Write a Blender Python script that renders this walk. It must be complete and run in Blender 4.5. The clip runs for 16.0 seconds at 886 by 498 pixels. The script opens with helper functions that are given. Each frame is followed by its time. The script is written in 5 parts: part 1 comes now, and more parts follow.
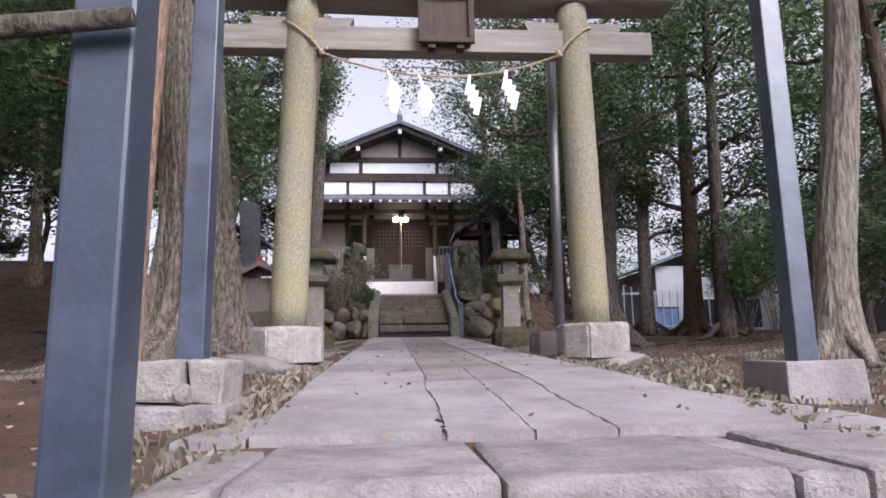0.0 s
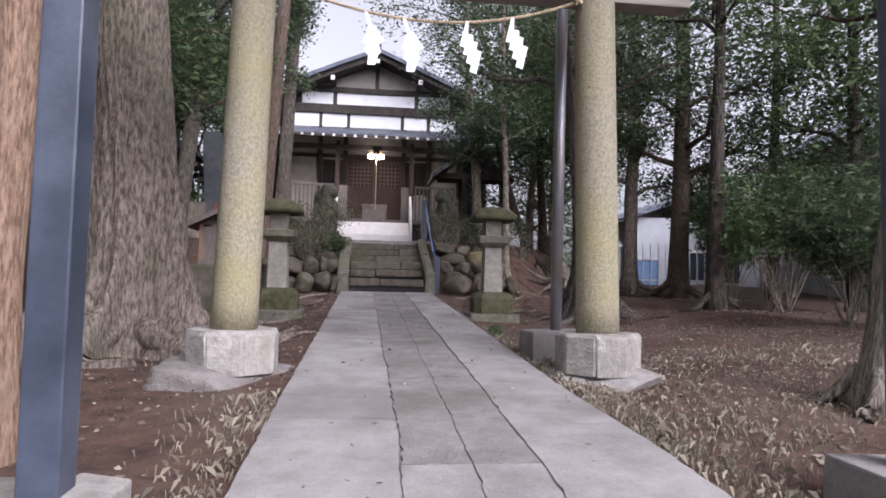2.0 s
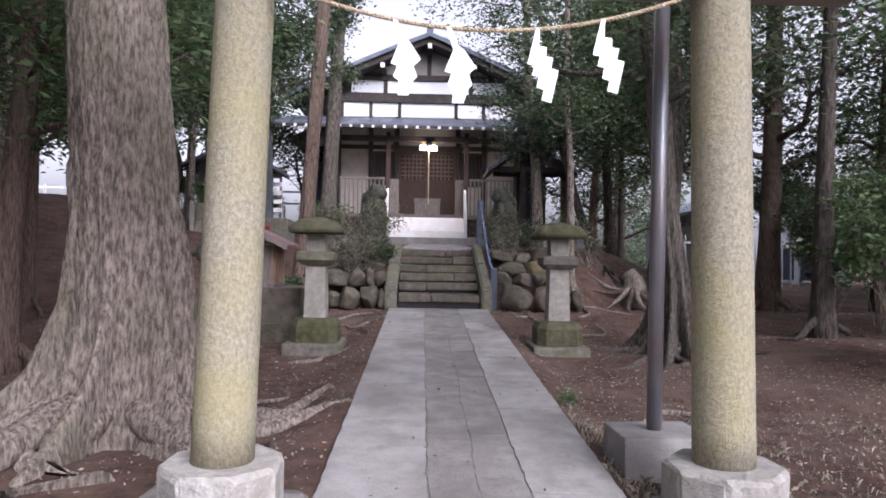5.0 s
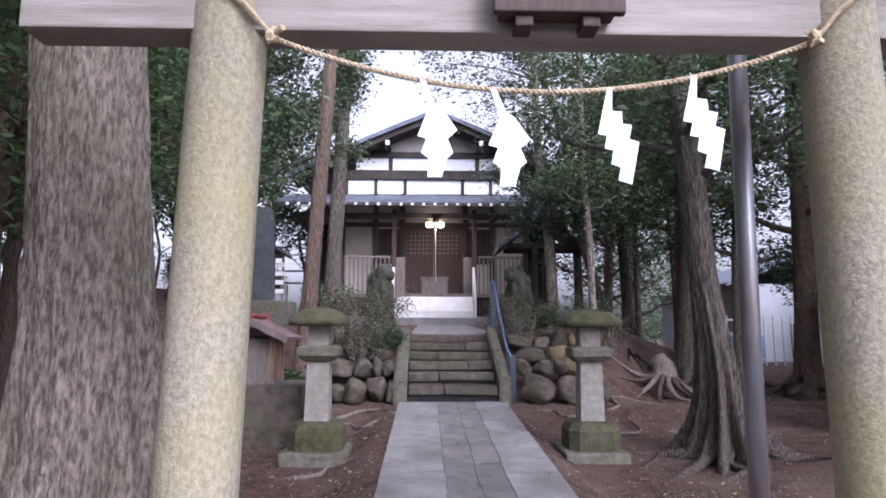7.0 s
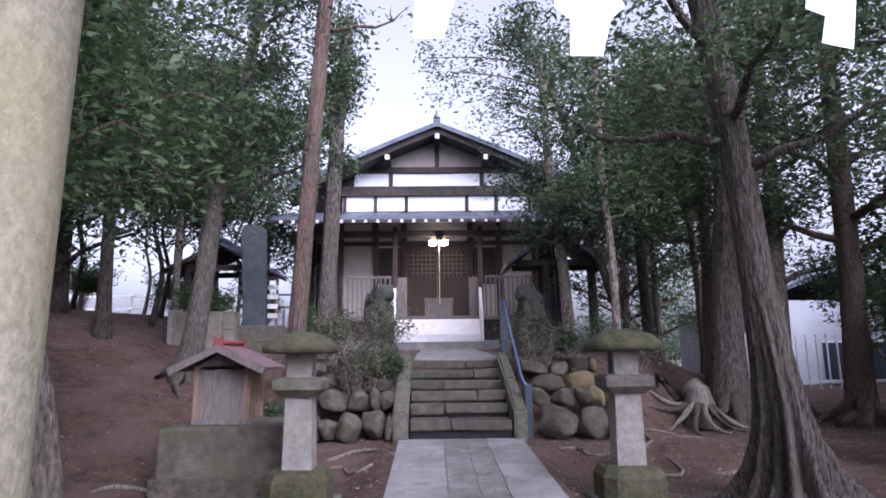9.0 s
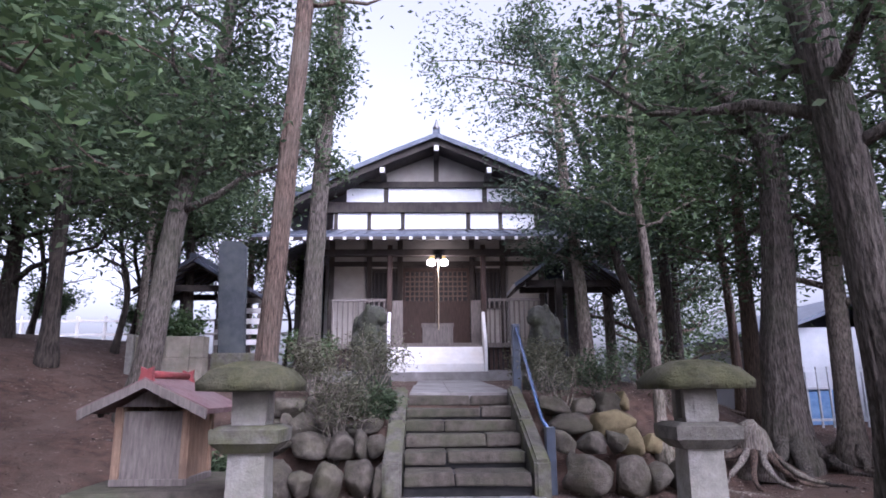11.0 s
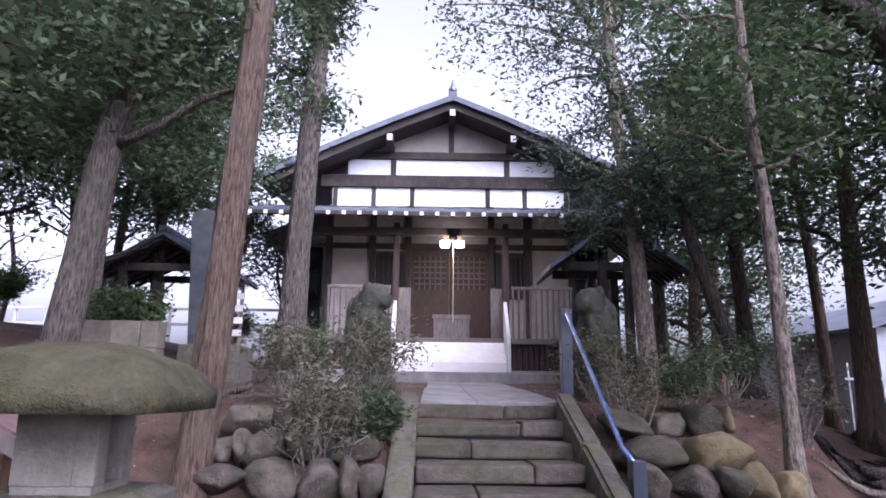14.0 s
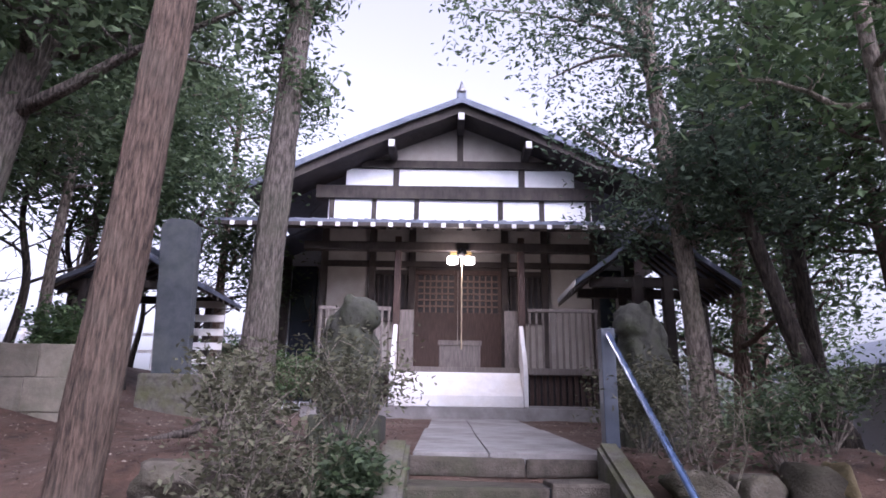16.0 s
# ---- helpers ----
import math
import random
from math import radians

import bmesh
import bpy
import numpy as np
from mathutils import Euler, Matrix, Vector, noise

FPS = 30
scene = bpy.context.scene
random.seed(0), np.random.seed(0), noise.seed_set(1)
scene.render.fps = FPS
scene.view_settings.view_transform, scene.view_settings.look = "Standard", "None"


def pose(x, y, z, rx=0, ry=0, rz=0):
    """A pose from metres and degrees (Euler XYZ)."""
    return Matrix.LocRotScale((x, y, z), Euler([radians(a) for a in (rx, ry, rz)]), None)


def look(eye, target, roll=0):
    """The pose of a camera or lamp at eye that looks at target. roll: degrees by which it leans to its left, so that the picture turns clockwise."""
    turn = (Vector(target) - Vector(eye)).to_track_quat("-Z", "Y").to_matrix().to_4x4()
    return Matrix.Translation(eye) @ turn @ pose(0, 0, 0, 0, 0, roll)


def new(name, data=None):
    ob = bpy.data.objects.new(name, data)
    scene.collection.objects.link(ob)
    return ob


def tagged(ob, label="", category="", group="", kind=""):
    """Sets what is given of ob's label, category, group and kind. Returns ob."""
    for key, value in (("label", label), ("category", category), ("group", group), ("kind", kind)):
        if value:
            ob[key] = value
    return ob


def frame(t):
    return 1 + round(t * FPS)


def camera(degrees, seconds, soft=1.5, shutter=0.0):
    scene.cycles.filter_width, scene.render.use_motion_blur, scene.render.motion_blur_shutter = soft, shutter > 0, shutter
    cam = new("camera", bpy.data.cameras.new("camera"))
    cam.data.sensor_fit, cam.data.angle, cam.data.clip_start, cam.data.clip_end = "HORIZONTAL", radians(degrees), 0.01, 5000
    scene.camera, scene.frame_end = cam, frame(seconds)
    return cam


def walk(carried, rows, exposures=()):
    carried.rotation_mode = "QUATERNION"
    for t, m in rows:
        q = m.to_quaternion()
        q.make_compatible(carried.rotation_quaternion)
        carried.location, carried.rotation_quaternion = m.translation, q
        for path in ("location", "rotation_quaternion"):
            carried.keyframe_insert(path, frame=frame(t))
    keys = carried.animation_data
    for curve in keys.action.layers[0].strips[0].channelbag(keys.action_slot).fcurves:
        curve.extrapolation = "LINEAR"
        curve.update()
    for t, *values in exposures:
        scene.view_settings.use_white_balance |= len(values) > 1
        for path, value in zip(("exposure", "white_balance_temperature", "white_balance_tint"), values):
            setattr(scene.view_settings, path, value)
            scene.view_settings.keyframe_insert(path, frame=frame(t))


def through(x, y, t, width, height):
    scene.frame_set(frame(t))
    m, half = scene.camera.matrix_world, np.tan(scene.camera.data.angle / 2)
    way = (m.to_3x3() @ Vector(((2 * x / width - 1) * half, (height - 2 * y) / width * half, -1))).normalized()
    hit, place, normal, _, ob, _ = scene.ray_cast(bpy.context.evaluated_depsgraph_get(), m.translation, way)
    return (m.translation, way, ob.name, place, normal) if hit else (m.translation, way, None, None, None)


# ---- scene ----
cam = camera(69.1, 16.0, 1.7)
PATH = [
    (0, (-0.453, -4.422, -0.541), (-0.3, -2.456, -0.208), -1.0),
    (0.5, (-0.457, -4.152, -0.392), (-0.275, -2.177, -0.136), -0.3),
    (1, (-0.466, -3.957, -0.249), (-0.34, -1.968, -0.077), 0.3),
    (1.5, (-0.493, -3.745, -0.058), (-0.301, -1.757, 0.062), 1.1),
    (2, (-0.448, -3.504, 0.05), (-0.211, -1.521, 0.167), 1.1),
    (2.5, (-0.474, -3.287, 0.154), (-0.286, -1.296, 0.163), 1.0),
    (3, (-0.485, -3.095, 0.339), (-0.287, -1.105, 0.302), 1.5),
    (3.5, (-0.421, -2.923, 0.449), (-0.222, -0.933, 0.476), 2.2),
    (3.7, (-0.384, -2.855, 0.504), (-0.244, -0.86, 0.484), 2.4),
    (5.8, (-0.335, -1.859, 0.837), (-0.308, 0.139, 0.918), 0.5),
    (6, (-0.36, -1.772, 0.855), (-0.353, 0.226, 0.932), 0.5),
    (6.5, (-0.46, -1.464, 0.955), (-0.428, 0.531, 1.092), 0.1),
    (7, (-0.478, -1.37, 1.008), (-0.426, 0.611, 1.283), 0.1),
    (7.5, (-0.428, -1.235, 0.99), (-0.392, 0.739, 1.31), 0.2),
    (8, (-0.461, -0.905, 0.967), (-0.447, 1.065, 1.313), 0.0),
    (8.5, (-0.498, -0.493, 1.013), (-0.462, 1.479, 1.34), -0.5),
    (9, (-0.447, -0.029, 1.054), (-0.407, 1.94, 1.401), -0.7),
    (9.2, (-0.415, 0.148, 1.045), (-0.388, 2.116, 1.401), -0.6),
    (11.5, (-0.559, 2.476, 1.168), (-0.497, 4.427, 1.607), -0.2),
    (12, (-0.631, 3.179, 1.151), (-0.568, 5.142, 1.528), 0.4),
    (12.5, (-0.617, 3.72, 1.162), (-0.557, 5.683, 1.539), 0.4),
    (13, (-0.566, 4.069, 1.207), (-0.525, 6.03, 1.6), 1.0),
    (13.5, (-0.626, 4.407, 1.205), (-0.596, 6.363, 1.619), 1.2),
    (14, (-0.643, 4.733, 1.246), (-0.615, 6.686, 1.677), 0.6),
    (14.5, (-0.577, 5.147, 1.269), (-0.547, 7.089, 1.749), 0.3),
    (15, (-0.519, 5.567, 1.266), (-0.515, 7.501, 1.773), 1.0),
    (15.5, (-0.495, 6.1, 1.297), (-0.512, 8.03, 1.822), 1.3),
    (16, (-0.516, 6.657, 1.386), (-0.525, 8.589, 1.905), 0.9),
]
walk(cam, [(t, look(eye, target, roll)) for t, eye, target, roll in PATH],
     [(0.0, 0.66, 6000, 23), (3.5, 0.76, 6000, 23), (7.0, 1.0, 5600, 26), (9.0, 0.95, 5450, 29), (12.0, 1.16, 5400, 30), (16.0, 1.14, 5550, 32)])

# ---- world, sun, exposure ----
world = bpy.data.worlds.new("sky")
scene.world = world
world.use_nodes = True
wt = world.node_tree
wt.nodes.clear()
sky = wt.nodes.new("ShaderNodeTexSky")
sky.sky_type = "NISHITA"
sky.sun_disc = False
sky.sun_elevation = radians(35)
sky.sun_rotation = radians(150)
sky.air_density, sky.dust_density, sky.ozone_density = 1.0, 7.0, 1.0
bg = wt.nodes.new("ShaderNodeBackground")
bg.inputs[1].default_value = 0.15
wo = wt.nodes.new("ShaderNodeOutputWorld")
haze = wt.nodes.new("ShaderNodeHueSaturation")
haze.inputs["Saturation"].default_value = 0.12
haze.inputs["Value"].default_value = 1.3
wt.links.new(sky.outputs[0], haze.inputs["Color"])
wt.links.new(haze.outputs[0], bg.inputs[0])
wt.links.new(bg.outputs[0], wo.inputs[0])
sun_data = bpy.data.lights.new("sun", "SUN")
sun_data.energy, sun_data.angle, sun_data.color = 0.55, radians(24), (1.0, 0.97, 0.93)
sun = new("sun", sun_data)
sun.matrix_world = look((0, 0, 30), (-8, 14, 14))


# ---- materials ----
def material(name, dark, light, rough=0.8, scale=6.0, stretch=(1, 1, 1), bump=0.3, metal=0.0, stain=None, stain_scale=0.7,
             stain_amount=0.5, fine=60.0, per_piece=0.0, spec=0.3, lo=0.32, hi=0.68):
    m = bpy.data.materials.new(name)
    m.use_nodes = True
    nt = m.node_tree
    nt.nodes.clear()

    def add(kind, **kw):
        n = nt.nodes.new(kind)
        for k, v in kw.items():
            n.inputs[k].default_value = v
        return n

    co = add("ShaderNodeTexCoord")
    mp = add("ShaderNodeMapping")
    mp.inputs["Scale"].default_value = stretch
    nt.links.new(co.outputs["Object"], mp.inputs["Vector"])
    n1 = add("ShaderNodeTexNoise", Scale=scale, Detail=6.0, Roughness=0.65)
    n2 = add("ShaderNodeTexNoise", Scale=fine, Detail=3.0, Roughness=0.6)
    n3 = add("ShaderNodeTexNoise", Scale=stain_scale, Detail=4.0, Roughness=0.6)
    for n in (n1, n2):
        nt.links.new(mp.outputs[0], n.inputs["Vector"])
    nt.links.new(co.outputs["Object"], n3.inputs["Vector"])
    ramp = add("ShaderNodeValToRGB")
    ramp.color_ramp.elements[0].position, ramp.color_ramp.elements[1].position = lo, hi
    ramp.color_ramp.elements[0].color, ramp.color_ramp.elements[1].color = (*dark, 1), (*light, 1)
    nt.links.new(n1.outputs["Fac"], ramp.inputs[0])
    col = ramp.outputs[0]
    if stain:
        sr = add("ShaderNodeValToRGB")
        sr.color_ramp.elements[0].position, sr.color_ramp.elements[1].position = 0.45, 0.65
        sr.color_ramp.elements[0].color = (0, 0, 0, 1)
        sr.color_ramp.elements[1].color = (stain_amount,) * 3 + (1,)
        nt.links.new(n3.outputs["Fac"], sr.inputs[0])
        mx = nt.nodes.new("ShaderNodeMix")
        mx.data_type = "RGBA"
        nt.links.new(sr.outputs[0], mx.inputs[0])
        nt.links.new(col, mx.inputs[6])
        mx.inputs[7].default_value = (*stain, 1)
        col = mx.outputs[2]
    hsv = add("ShaderNodeHueSaturation")
    mr = nt.nodes.new("ShaderNodeMapRange")
    mr.inputs["To Min"].default_value, mr.inputs["To Max"].default_value = 0.8, 1.2
    nt.links.new(n2.outputs["Fac"], mr.inputs["Value"])
    if per_piece:
        oi = add("ShaderNodeObjectInfo")
        m2 = nt.nodes.new("ShaderNodeMapRange")
        m2.inputs["To Min"].default_value, m2.inputs["To Max"].default_value = 1 - per_piece, 1 + per_piece
        nt.links.new(oi.outputs["Random"], m2.inputs["Value"])
        mul = nt.nodes.new("ShaderNodeMath")
        mul.operation = "MULTIPLY"
        nt.links.new(mr.outputs[0], mul.inputs[0])
        nt.links.new(m2.outputs[0], mul.inputs[1])
        nt.links.new(mul.outputs[0], hsv.inputs["Value"])
    else:
        nt.links.new(mr.outputs[0], hsv.inputs["Value"])
    nt.links.new(col, hsv.inputs["Color"])
    bs = add("ShaderNodeBsdfPrincipled", Roughness=rough, Metallic=metal)
    bs.inputs["Specular IOR Level"].default_value = spec
    nt.links.new(hsv.outputs[0], bs.inputs["Base Color"])
    if bump:
        sm = nt.nodes.new("ShaderNodeMath")
        sm.operation = "MULTIPLY_ADD"
        sm.inputs[1].default_value = 0.35
        nt.links.new(n2.outputs["Fac"], sm.inputs[0])
        nt.links.new(n1.outputs["Fac"], sm.inputs[2])
        bp = add("ShaderNodeBump", Strength=bump, Distance=0.05)
        nt.links.new(sm.outputs[0], bp.inputs["Height"])
        nt.links.new(bp.outputs[0], bs.inputs["Normal"])
    out = add("ShaderNodeOutputMaterial")
    nt.links.new(bs.outputs[0], out.inputs[0])
    return m


def leaf_material(name, dark, light, rough=0.45, through=0.35):
    m = bpy.data.materials.new(name)
    m.use_nodes = True
    nt = m.node_tree
    nt.nodes.clear()
    geo = nt.nodes.new("ShaderNodeNewGeometry")
    ramp = nt.nodes.new("ShaderNodeValToRGB")
    ramp.color_ramp.elements[0].color, ramp.color_ramp.elements[1].color = (*dark, 1), (*light, 1)
    nt.links.new(geo.outputs["Random Per Island"], ramp.inputs[0])
    bs = nt.nodes.new("ShaderNodeBsdfPrincipled")
    bs.inputs["Roughness"].default_value = rough
    bs.inputs["Specular IOR Level"].default_value = 0.28
    nt.links.new(ramp.outputs[0], bs.inputs["Base Color"])
    tr = nt.nodes.new("ShaderNodeBsdfTranslucent")
    nt.links.new(ramp.outputs[0], tr.inputs[0])
    mix = nt.nodes.new("ShaderNodeMixShader")
    mix.inputs[0].default_value = through
    nt.links.new(bs.outputs[0], mix.inputs[1])
    nt.links.new(tr.outputs[0], mix.inputs[2])
    out = nt.nodes.new("ShaderNodeOutputMaterial")
    nt.links.new(mix.outputs[0], out.inputs[0])
    return m


def glowing(name, colour, strength):
    m = bpy.data.materials.new(name)
    m.use_nodes = True
    bs = m.node_tree.nodes["Principled BSDF"]
    bs.inputs["Base Color"].default_value = (*colour, 1)
    bs.inputs["Emission Color"].default_value = (*colour, 1)
    bs.inputs["Emission Strength"].default_value = strength
    return m


SOIL = material("soil", (0.038, 0.023, 0.0165), (0.115, 0.068, 0.05), 0.95, 5, bump=1.0, stain=(0.128, 0.09, 0.07), stain_scale=0.9, stain_amount=0.7, fine=45)
CONCRETE = material("path_concrete", (0.20, 0.185, 0.18), (0.31, 0.295, 0.285), 0.9, 3.5, bump=0.4, stain=(0.14, 0.125, 0.115), stain_scale=1.1, stain_amount=0.65, per_piece=0.035)
KERB = material("kerb_stone", (0.15, 0.138, 0.13), (0.29, 0.27, 0.255), 0.9, 7, bump=0.6, stain=(0.14, 0.125, 0.11), per_piece=0.1)
TORII = material("torii_stone", (0.19, 0.172, 0.125), (0.315, 0.288, 0.21), 0.94, 48, (1, 1, 0.8), bump=0.35, stain=(0.27, 0.238, 0.1), stain_scale=0.9, stain_amount=0.6, fine=120, lo=0.36, hi=0.64)
BEAM = material("weathered_beam", (0.2, 0.178, 0.157), (0.33, 0.3, 0.268), 0.85, 5, (0.3, 1, 4), bump=0.25, stain=(0.2, 0.17, 0.14), fine=70)
PLINTH = material("plinth_stone", (0.21, 0.198, 0.182), (0.38, 0.36, 0.33), 0.9, 12, bump=0.55, stain=(0.2, 0.18, 0.15), stain_scale=2.5, per_piece=0.05)
STEP = material("step_stone", (0.058, 0.048, 0.039), (0.14, 0.119, 0.097), 0.9, 6, bump=0.55, stain=(0.075, 0.078, 0.045), stain_scale=1.8, stain_amount=0.7, per_piece=0.22)
BOULDER = material("boulder_stone", (0.05, 0.042, 0.034), (0.14, 0.119, 0.096), 0.93, 7, bump=0.9, stain=(0.07, 0.066, 0.036), stain_scale=2.0, stain_amount=0.6, per_piece=0.25)
OCHRE = material("ochre_stone", (0.12, 0.095, 0.05), (0.25, 0.2, 0.11), 0.9, 5, bump=0.6, stain=(0.12, 0.1, 0.06), per_piece=0.2)
LANTERN = material("lantern_stone", (0.08, 0.073, 0.061), (0.175, 0.16, 0.135), 0.92, 10, bump=0.5, stain=(0.11, 0.115, 0.05), stain_scale=2.4, stain_amount=0.75)
PALE = material("pale_stone", (0.19, 0.175, 0.155), (0.31, 0.29, 0.262), 0.92, 10, bump=0.4, stain=(0.2, 0.19, 0.14), stain_scale=3)
MOSS = material("mossy_stone", (0.036, 0.036, 0.016), (0.092, 0.09, 0.045), 0.97, 9, bump=0.8, stain=(0.11, 0.1, 0.075), stain_scale=3, stain_amount=0.5)
STATUE = material("statue_stone", (0.03, 0.031, 0.026), (0.075, 0.073, 0.06), 0.92, 9, bump=0.5, stain=(0.06, 0.07, 0.03), stain_scale=3)
BARK = material("bark_grey", (0.085, 0.068, 0.056), (0.335, 0.28, 0.235), 0.95, 34, (1, 1, 0.3), bump=1.0, stain=(0.12, 0.12, 0.07), stain_scale=1.2, stain_amount=0.4, fine=40, lo=0.38, hi=0.62)
BARK_RED = material("bark_red", (0.045, 0.031, 0.025), (0.19, 0.132, 0.1), 0.95, 48, (1, 1, 0.13), bump=1.0, stain=(0.14, 0.115, 0.09), stain_scale=1.5, stain_amount=0.5, fine=40, lo=0.38, hi=0.62)
BARK_PALE = material("bark_pale", (0.10, 0.082, 0.068), (0.33, 0.285, 0.245), 0.95, 50, (1, 1, 0.14), bump=0.8, stain=(0.2, 0.19, 0.12), stain_scale=1.5, stain_amount=0.4, fine=40, lo=0.38, hi=0.62)
BARK_DARK = material("bark_dark", (0.02, 0.017, 0.014), (0.085, 0.068, 0.056), 0.95, 26, (1, 1, 0.2), bump=0.9, fine=40, lo=0.38, hi=0.62)
BARK_BROWN = material("bark_brown", (0.04, 0.033, 0.028), (0.17, 0.142, 0.122), 0.95, 40, (1, 1, 0.18), bump=1.0, stain=(0.09, 0.09, 0.06), stain_scale=1.4, stain_amount=0.4, fine=40, lo=0.38, hi=0.62)
BARK_ORANGE = material("bark_orange", (0.19, 0.115, 0.078), (0.5, 0.34, 0.24), 0.95, 60, (1, 1, 0.2), bump=0.9, stain=(0.36, 0.27, 0.2), stain_scale=3, fine=50, lo=0.38, hi=0.62)
STEEL = material("painted_steel", (0.026, 0.034, 0.05), (0.044, 0.056, 0.082), 0.36, 5, bump=0.05, stain=(0.1, 0.12, 0.16), stain_scale=2.5, stain_amount=0.35, spec=0.6)
GALV = material("galvanised_steel", (0.16, 0.16, 0.175), (0.26, 0.26, 0.28), 0.4, 8, (1, 1, 0.1), bump=0.05, metal=0.6, stain=(0.18, 0.12, 0.09), stain_scale=1.5, stain_amount=0.5)
WOOD_DARK = material("dark_timber", (0.02, 0.016, 0.015), (0.045, 0.035, 0.031), 0.7, 6, (3, 3, 0.6), bump=0.25, stain=(0.09, 0.075, 0.06), stain_scale=2, stain_amount=0.4)
WOOD_DOOR = material("door_timber", (0.03, 0.017, 0.013), (0.072, 0.042, 0.032), 0.6, 7, (6, 6, 0.5), bump=0.2, stain=(0.04, 0.027, 0.02), stain_scale=1.5, stain_amount=0.5)
LATTICE = material("lattice_timber", (0.075, 0.047, 0.036), (0.15, 0.098, 0.075), 0.6, 7, (6, 6, 0.5), bump=0.2)
WOOD_GREY = material("grey_timber", (0.11, 0.092, 0.083), (0.21, 0.18, 0.162), 0.8, 7, (5, 5, 0.6), bump=0.25, stain=(0.1, 0.085, 0.07), stain_scale=2)
WOOD_TAN = material("tan_timber", (0.17, 0.105, 0.07), (0.33, 0.22, 0.15), 0.8, 7, (5, 5, 0.6), bump=0.25, stain=(0.13, 0.09, 0.065), stain_scale=3)
PLASTER = material("grey_plaster", (0.30, 0.275, 0.25), (0.38, 0.35, 0.32), 0.9, 3, bump=0.06, stain=(0.24, 0.21, 0.185), stain_scale=0.9, stain_amount=0.5)
WHITE = material("white_plaster", (0.72, 0.73, 0.76), (0.82, 0.83, 0.85), 0.85, 3, bump=0.04, stain=(0.6, 0.6, 0.6), stain_scale=1, stain_amount=0.35)
WHITE_BOARD = material("white_paint", (0.56, 0.545, 0.535), (0.68, 0.665, 0.655), 0.55, 4, bump=0.05, stain=(0.55, 0.5, 0.44), stain_scale=1.6, stain_amount=0.5)
ROOF = material("roof_sheet", (0.07, 0.08, 0.11), (0.12, 0.135, 0.17), 0.45, 5, bump=0.08, metal=0.25, stain=(0.2, 0.21, 0.24), stain_scale=0.8, stain_amount=0.4)
RED = material("red_paint", (0.16, 0.035, 0.037), (0.27, 0.066, 0.066), 0.55, 8, bump=0.1, stain=(0.25, 0.05, 0.045), stain_scale=5)
RED_ROOF = material("faded_red_roof", (0.105, 0.064, 0.064), (0.21, 0.125, 0.122), 0.7, 8, bump=0.2, stain=(0.16, 0.13, 0.13), stain_scale=4)
PAPER = material("white_paper", (0.78, 0.80, 0.84), (0.84, 0.86, 0.9), 0.8, 4, bump=0.02)
ROPE = material("straw_rope", (0.34, 0.26, 0.16), (0.58, 0.48, 0.33), 0.9, 40, bump=0.6)
GOLD = material("brass", (0.5, 0.33, 0.1), (0.75, 0.55, 0.22), 0.35, 20, bump=0.1, metal=0.9)
SLATE = material("slate_tablet", (0.045, 0.052, 0.06), (0.085, 0.092, 0.10), 0.7, 4, bump=0.3, stain=(0.11, 0.12, 0.11), stain_scale=1.5)
RENDER_WALL = material("house_render", (0.34, 0.355, 0.38), (0.45, 0.465, 0.49), 0.85, 2, bump=0.05, stain=(0.42, 0.44, 0.46), stain_scale=0.7)
TUFF = material("tuff_block", (0.20, 0.175, 0.14), (0.33, 0.29, 0.235), 0.92, 5, bump=0.45, stain=(0.13, 0.125, 0.08), stain_scale=1.6, per_piece=0.15)
# near-black that paints deep shade behind lattices and steps; also the bell's colour
DARK = material("shade_and_bell_dark", (0.012, 0.011, 0.012), (0.03, 0.026, 0.026), 0.6, 5, bump=0.1)
GLASS = material("window_glass", (0.02, 0.024, 0.035), (0.035, 0.04, 0.055), 0.08, 1, bump=0, spec=0.8)
ASPHALT = material("asphalt", (0.04, 0.04, 0.042), (0.07, 0.07, 0.072), 0.9, 20, bump=0.4, stain=(0.09, 0.085, 0.08))
BLUE = material("blue_tarp", (0.10, 0.2, 0.4), (0.2, 0.34, 0.55), 0.5, 5, bump=0.1)
LEAF = leaf_material("evergreen_leaf", (0.038, 0.062, 0.033), (0.125, 0.17, 0.085), 0.5, 0.45)
LEAF_BRIGHT = leaf_material("fresh_leaf", (0.045, 0.085, 0.035), (0.14, 0.2, 0.085))
LEAF_GREY = leaf_material("shrub_leaf", (0.065, 0.07, 0.042), (0.17, 0.165, 0.105), 0.7)
LEAF_FIR = leaf_material("conifer_spray", (0.036, 0.06, 0.04), (0.11, 0.15, 0.095), 0.7)
STRAW = leaf_material("dry_grass", (0.10, 0.085, 0.062), (0.34, 0.305, 0.235), 0.9, 0.2)
LITTER = leaf_material("fallen_leaf", (0.06, 0.042, 0.034), (0.33, 0.275, 0.225), 0.9, 0.1)
LAMP = glowing("lamp_glass", (1.0, 0.9, 0.74), 9.0)


# ---- builders ----
def thing(name, label, category, at, group="", kind=""):
    ob = new(name)
    ob.empty_display_size = 0.2
    ob.location = at
    return tagged(ob, label, category, group, kind)


def finish(name, bm, mat, smooth=False):
    me = bpy.data.meshes.new(name)
    bm.normal_update()
    bm.to_mesh(me)
    bm.free()
    me.materials.append(mat)
    if smooth:
        me.polygons.foreach_set("use_smooth", [True] * len(me.polygons))
    return me


def attach(ob, parent):
    ob.parent = parent
    if parent.parent is None and parent.type == "EMPTY":
        ob.matrix_parent_inverse = Matrix.Translation(parent.location).inverted()
    return ob


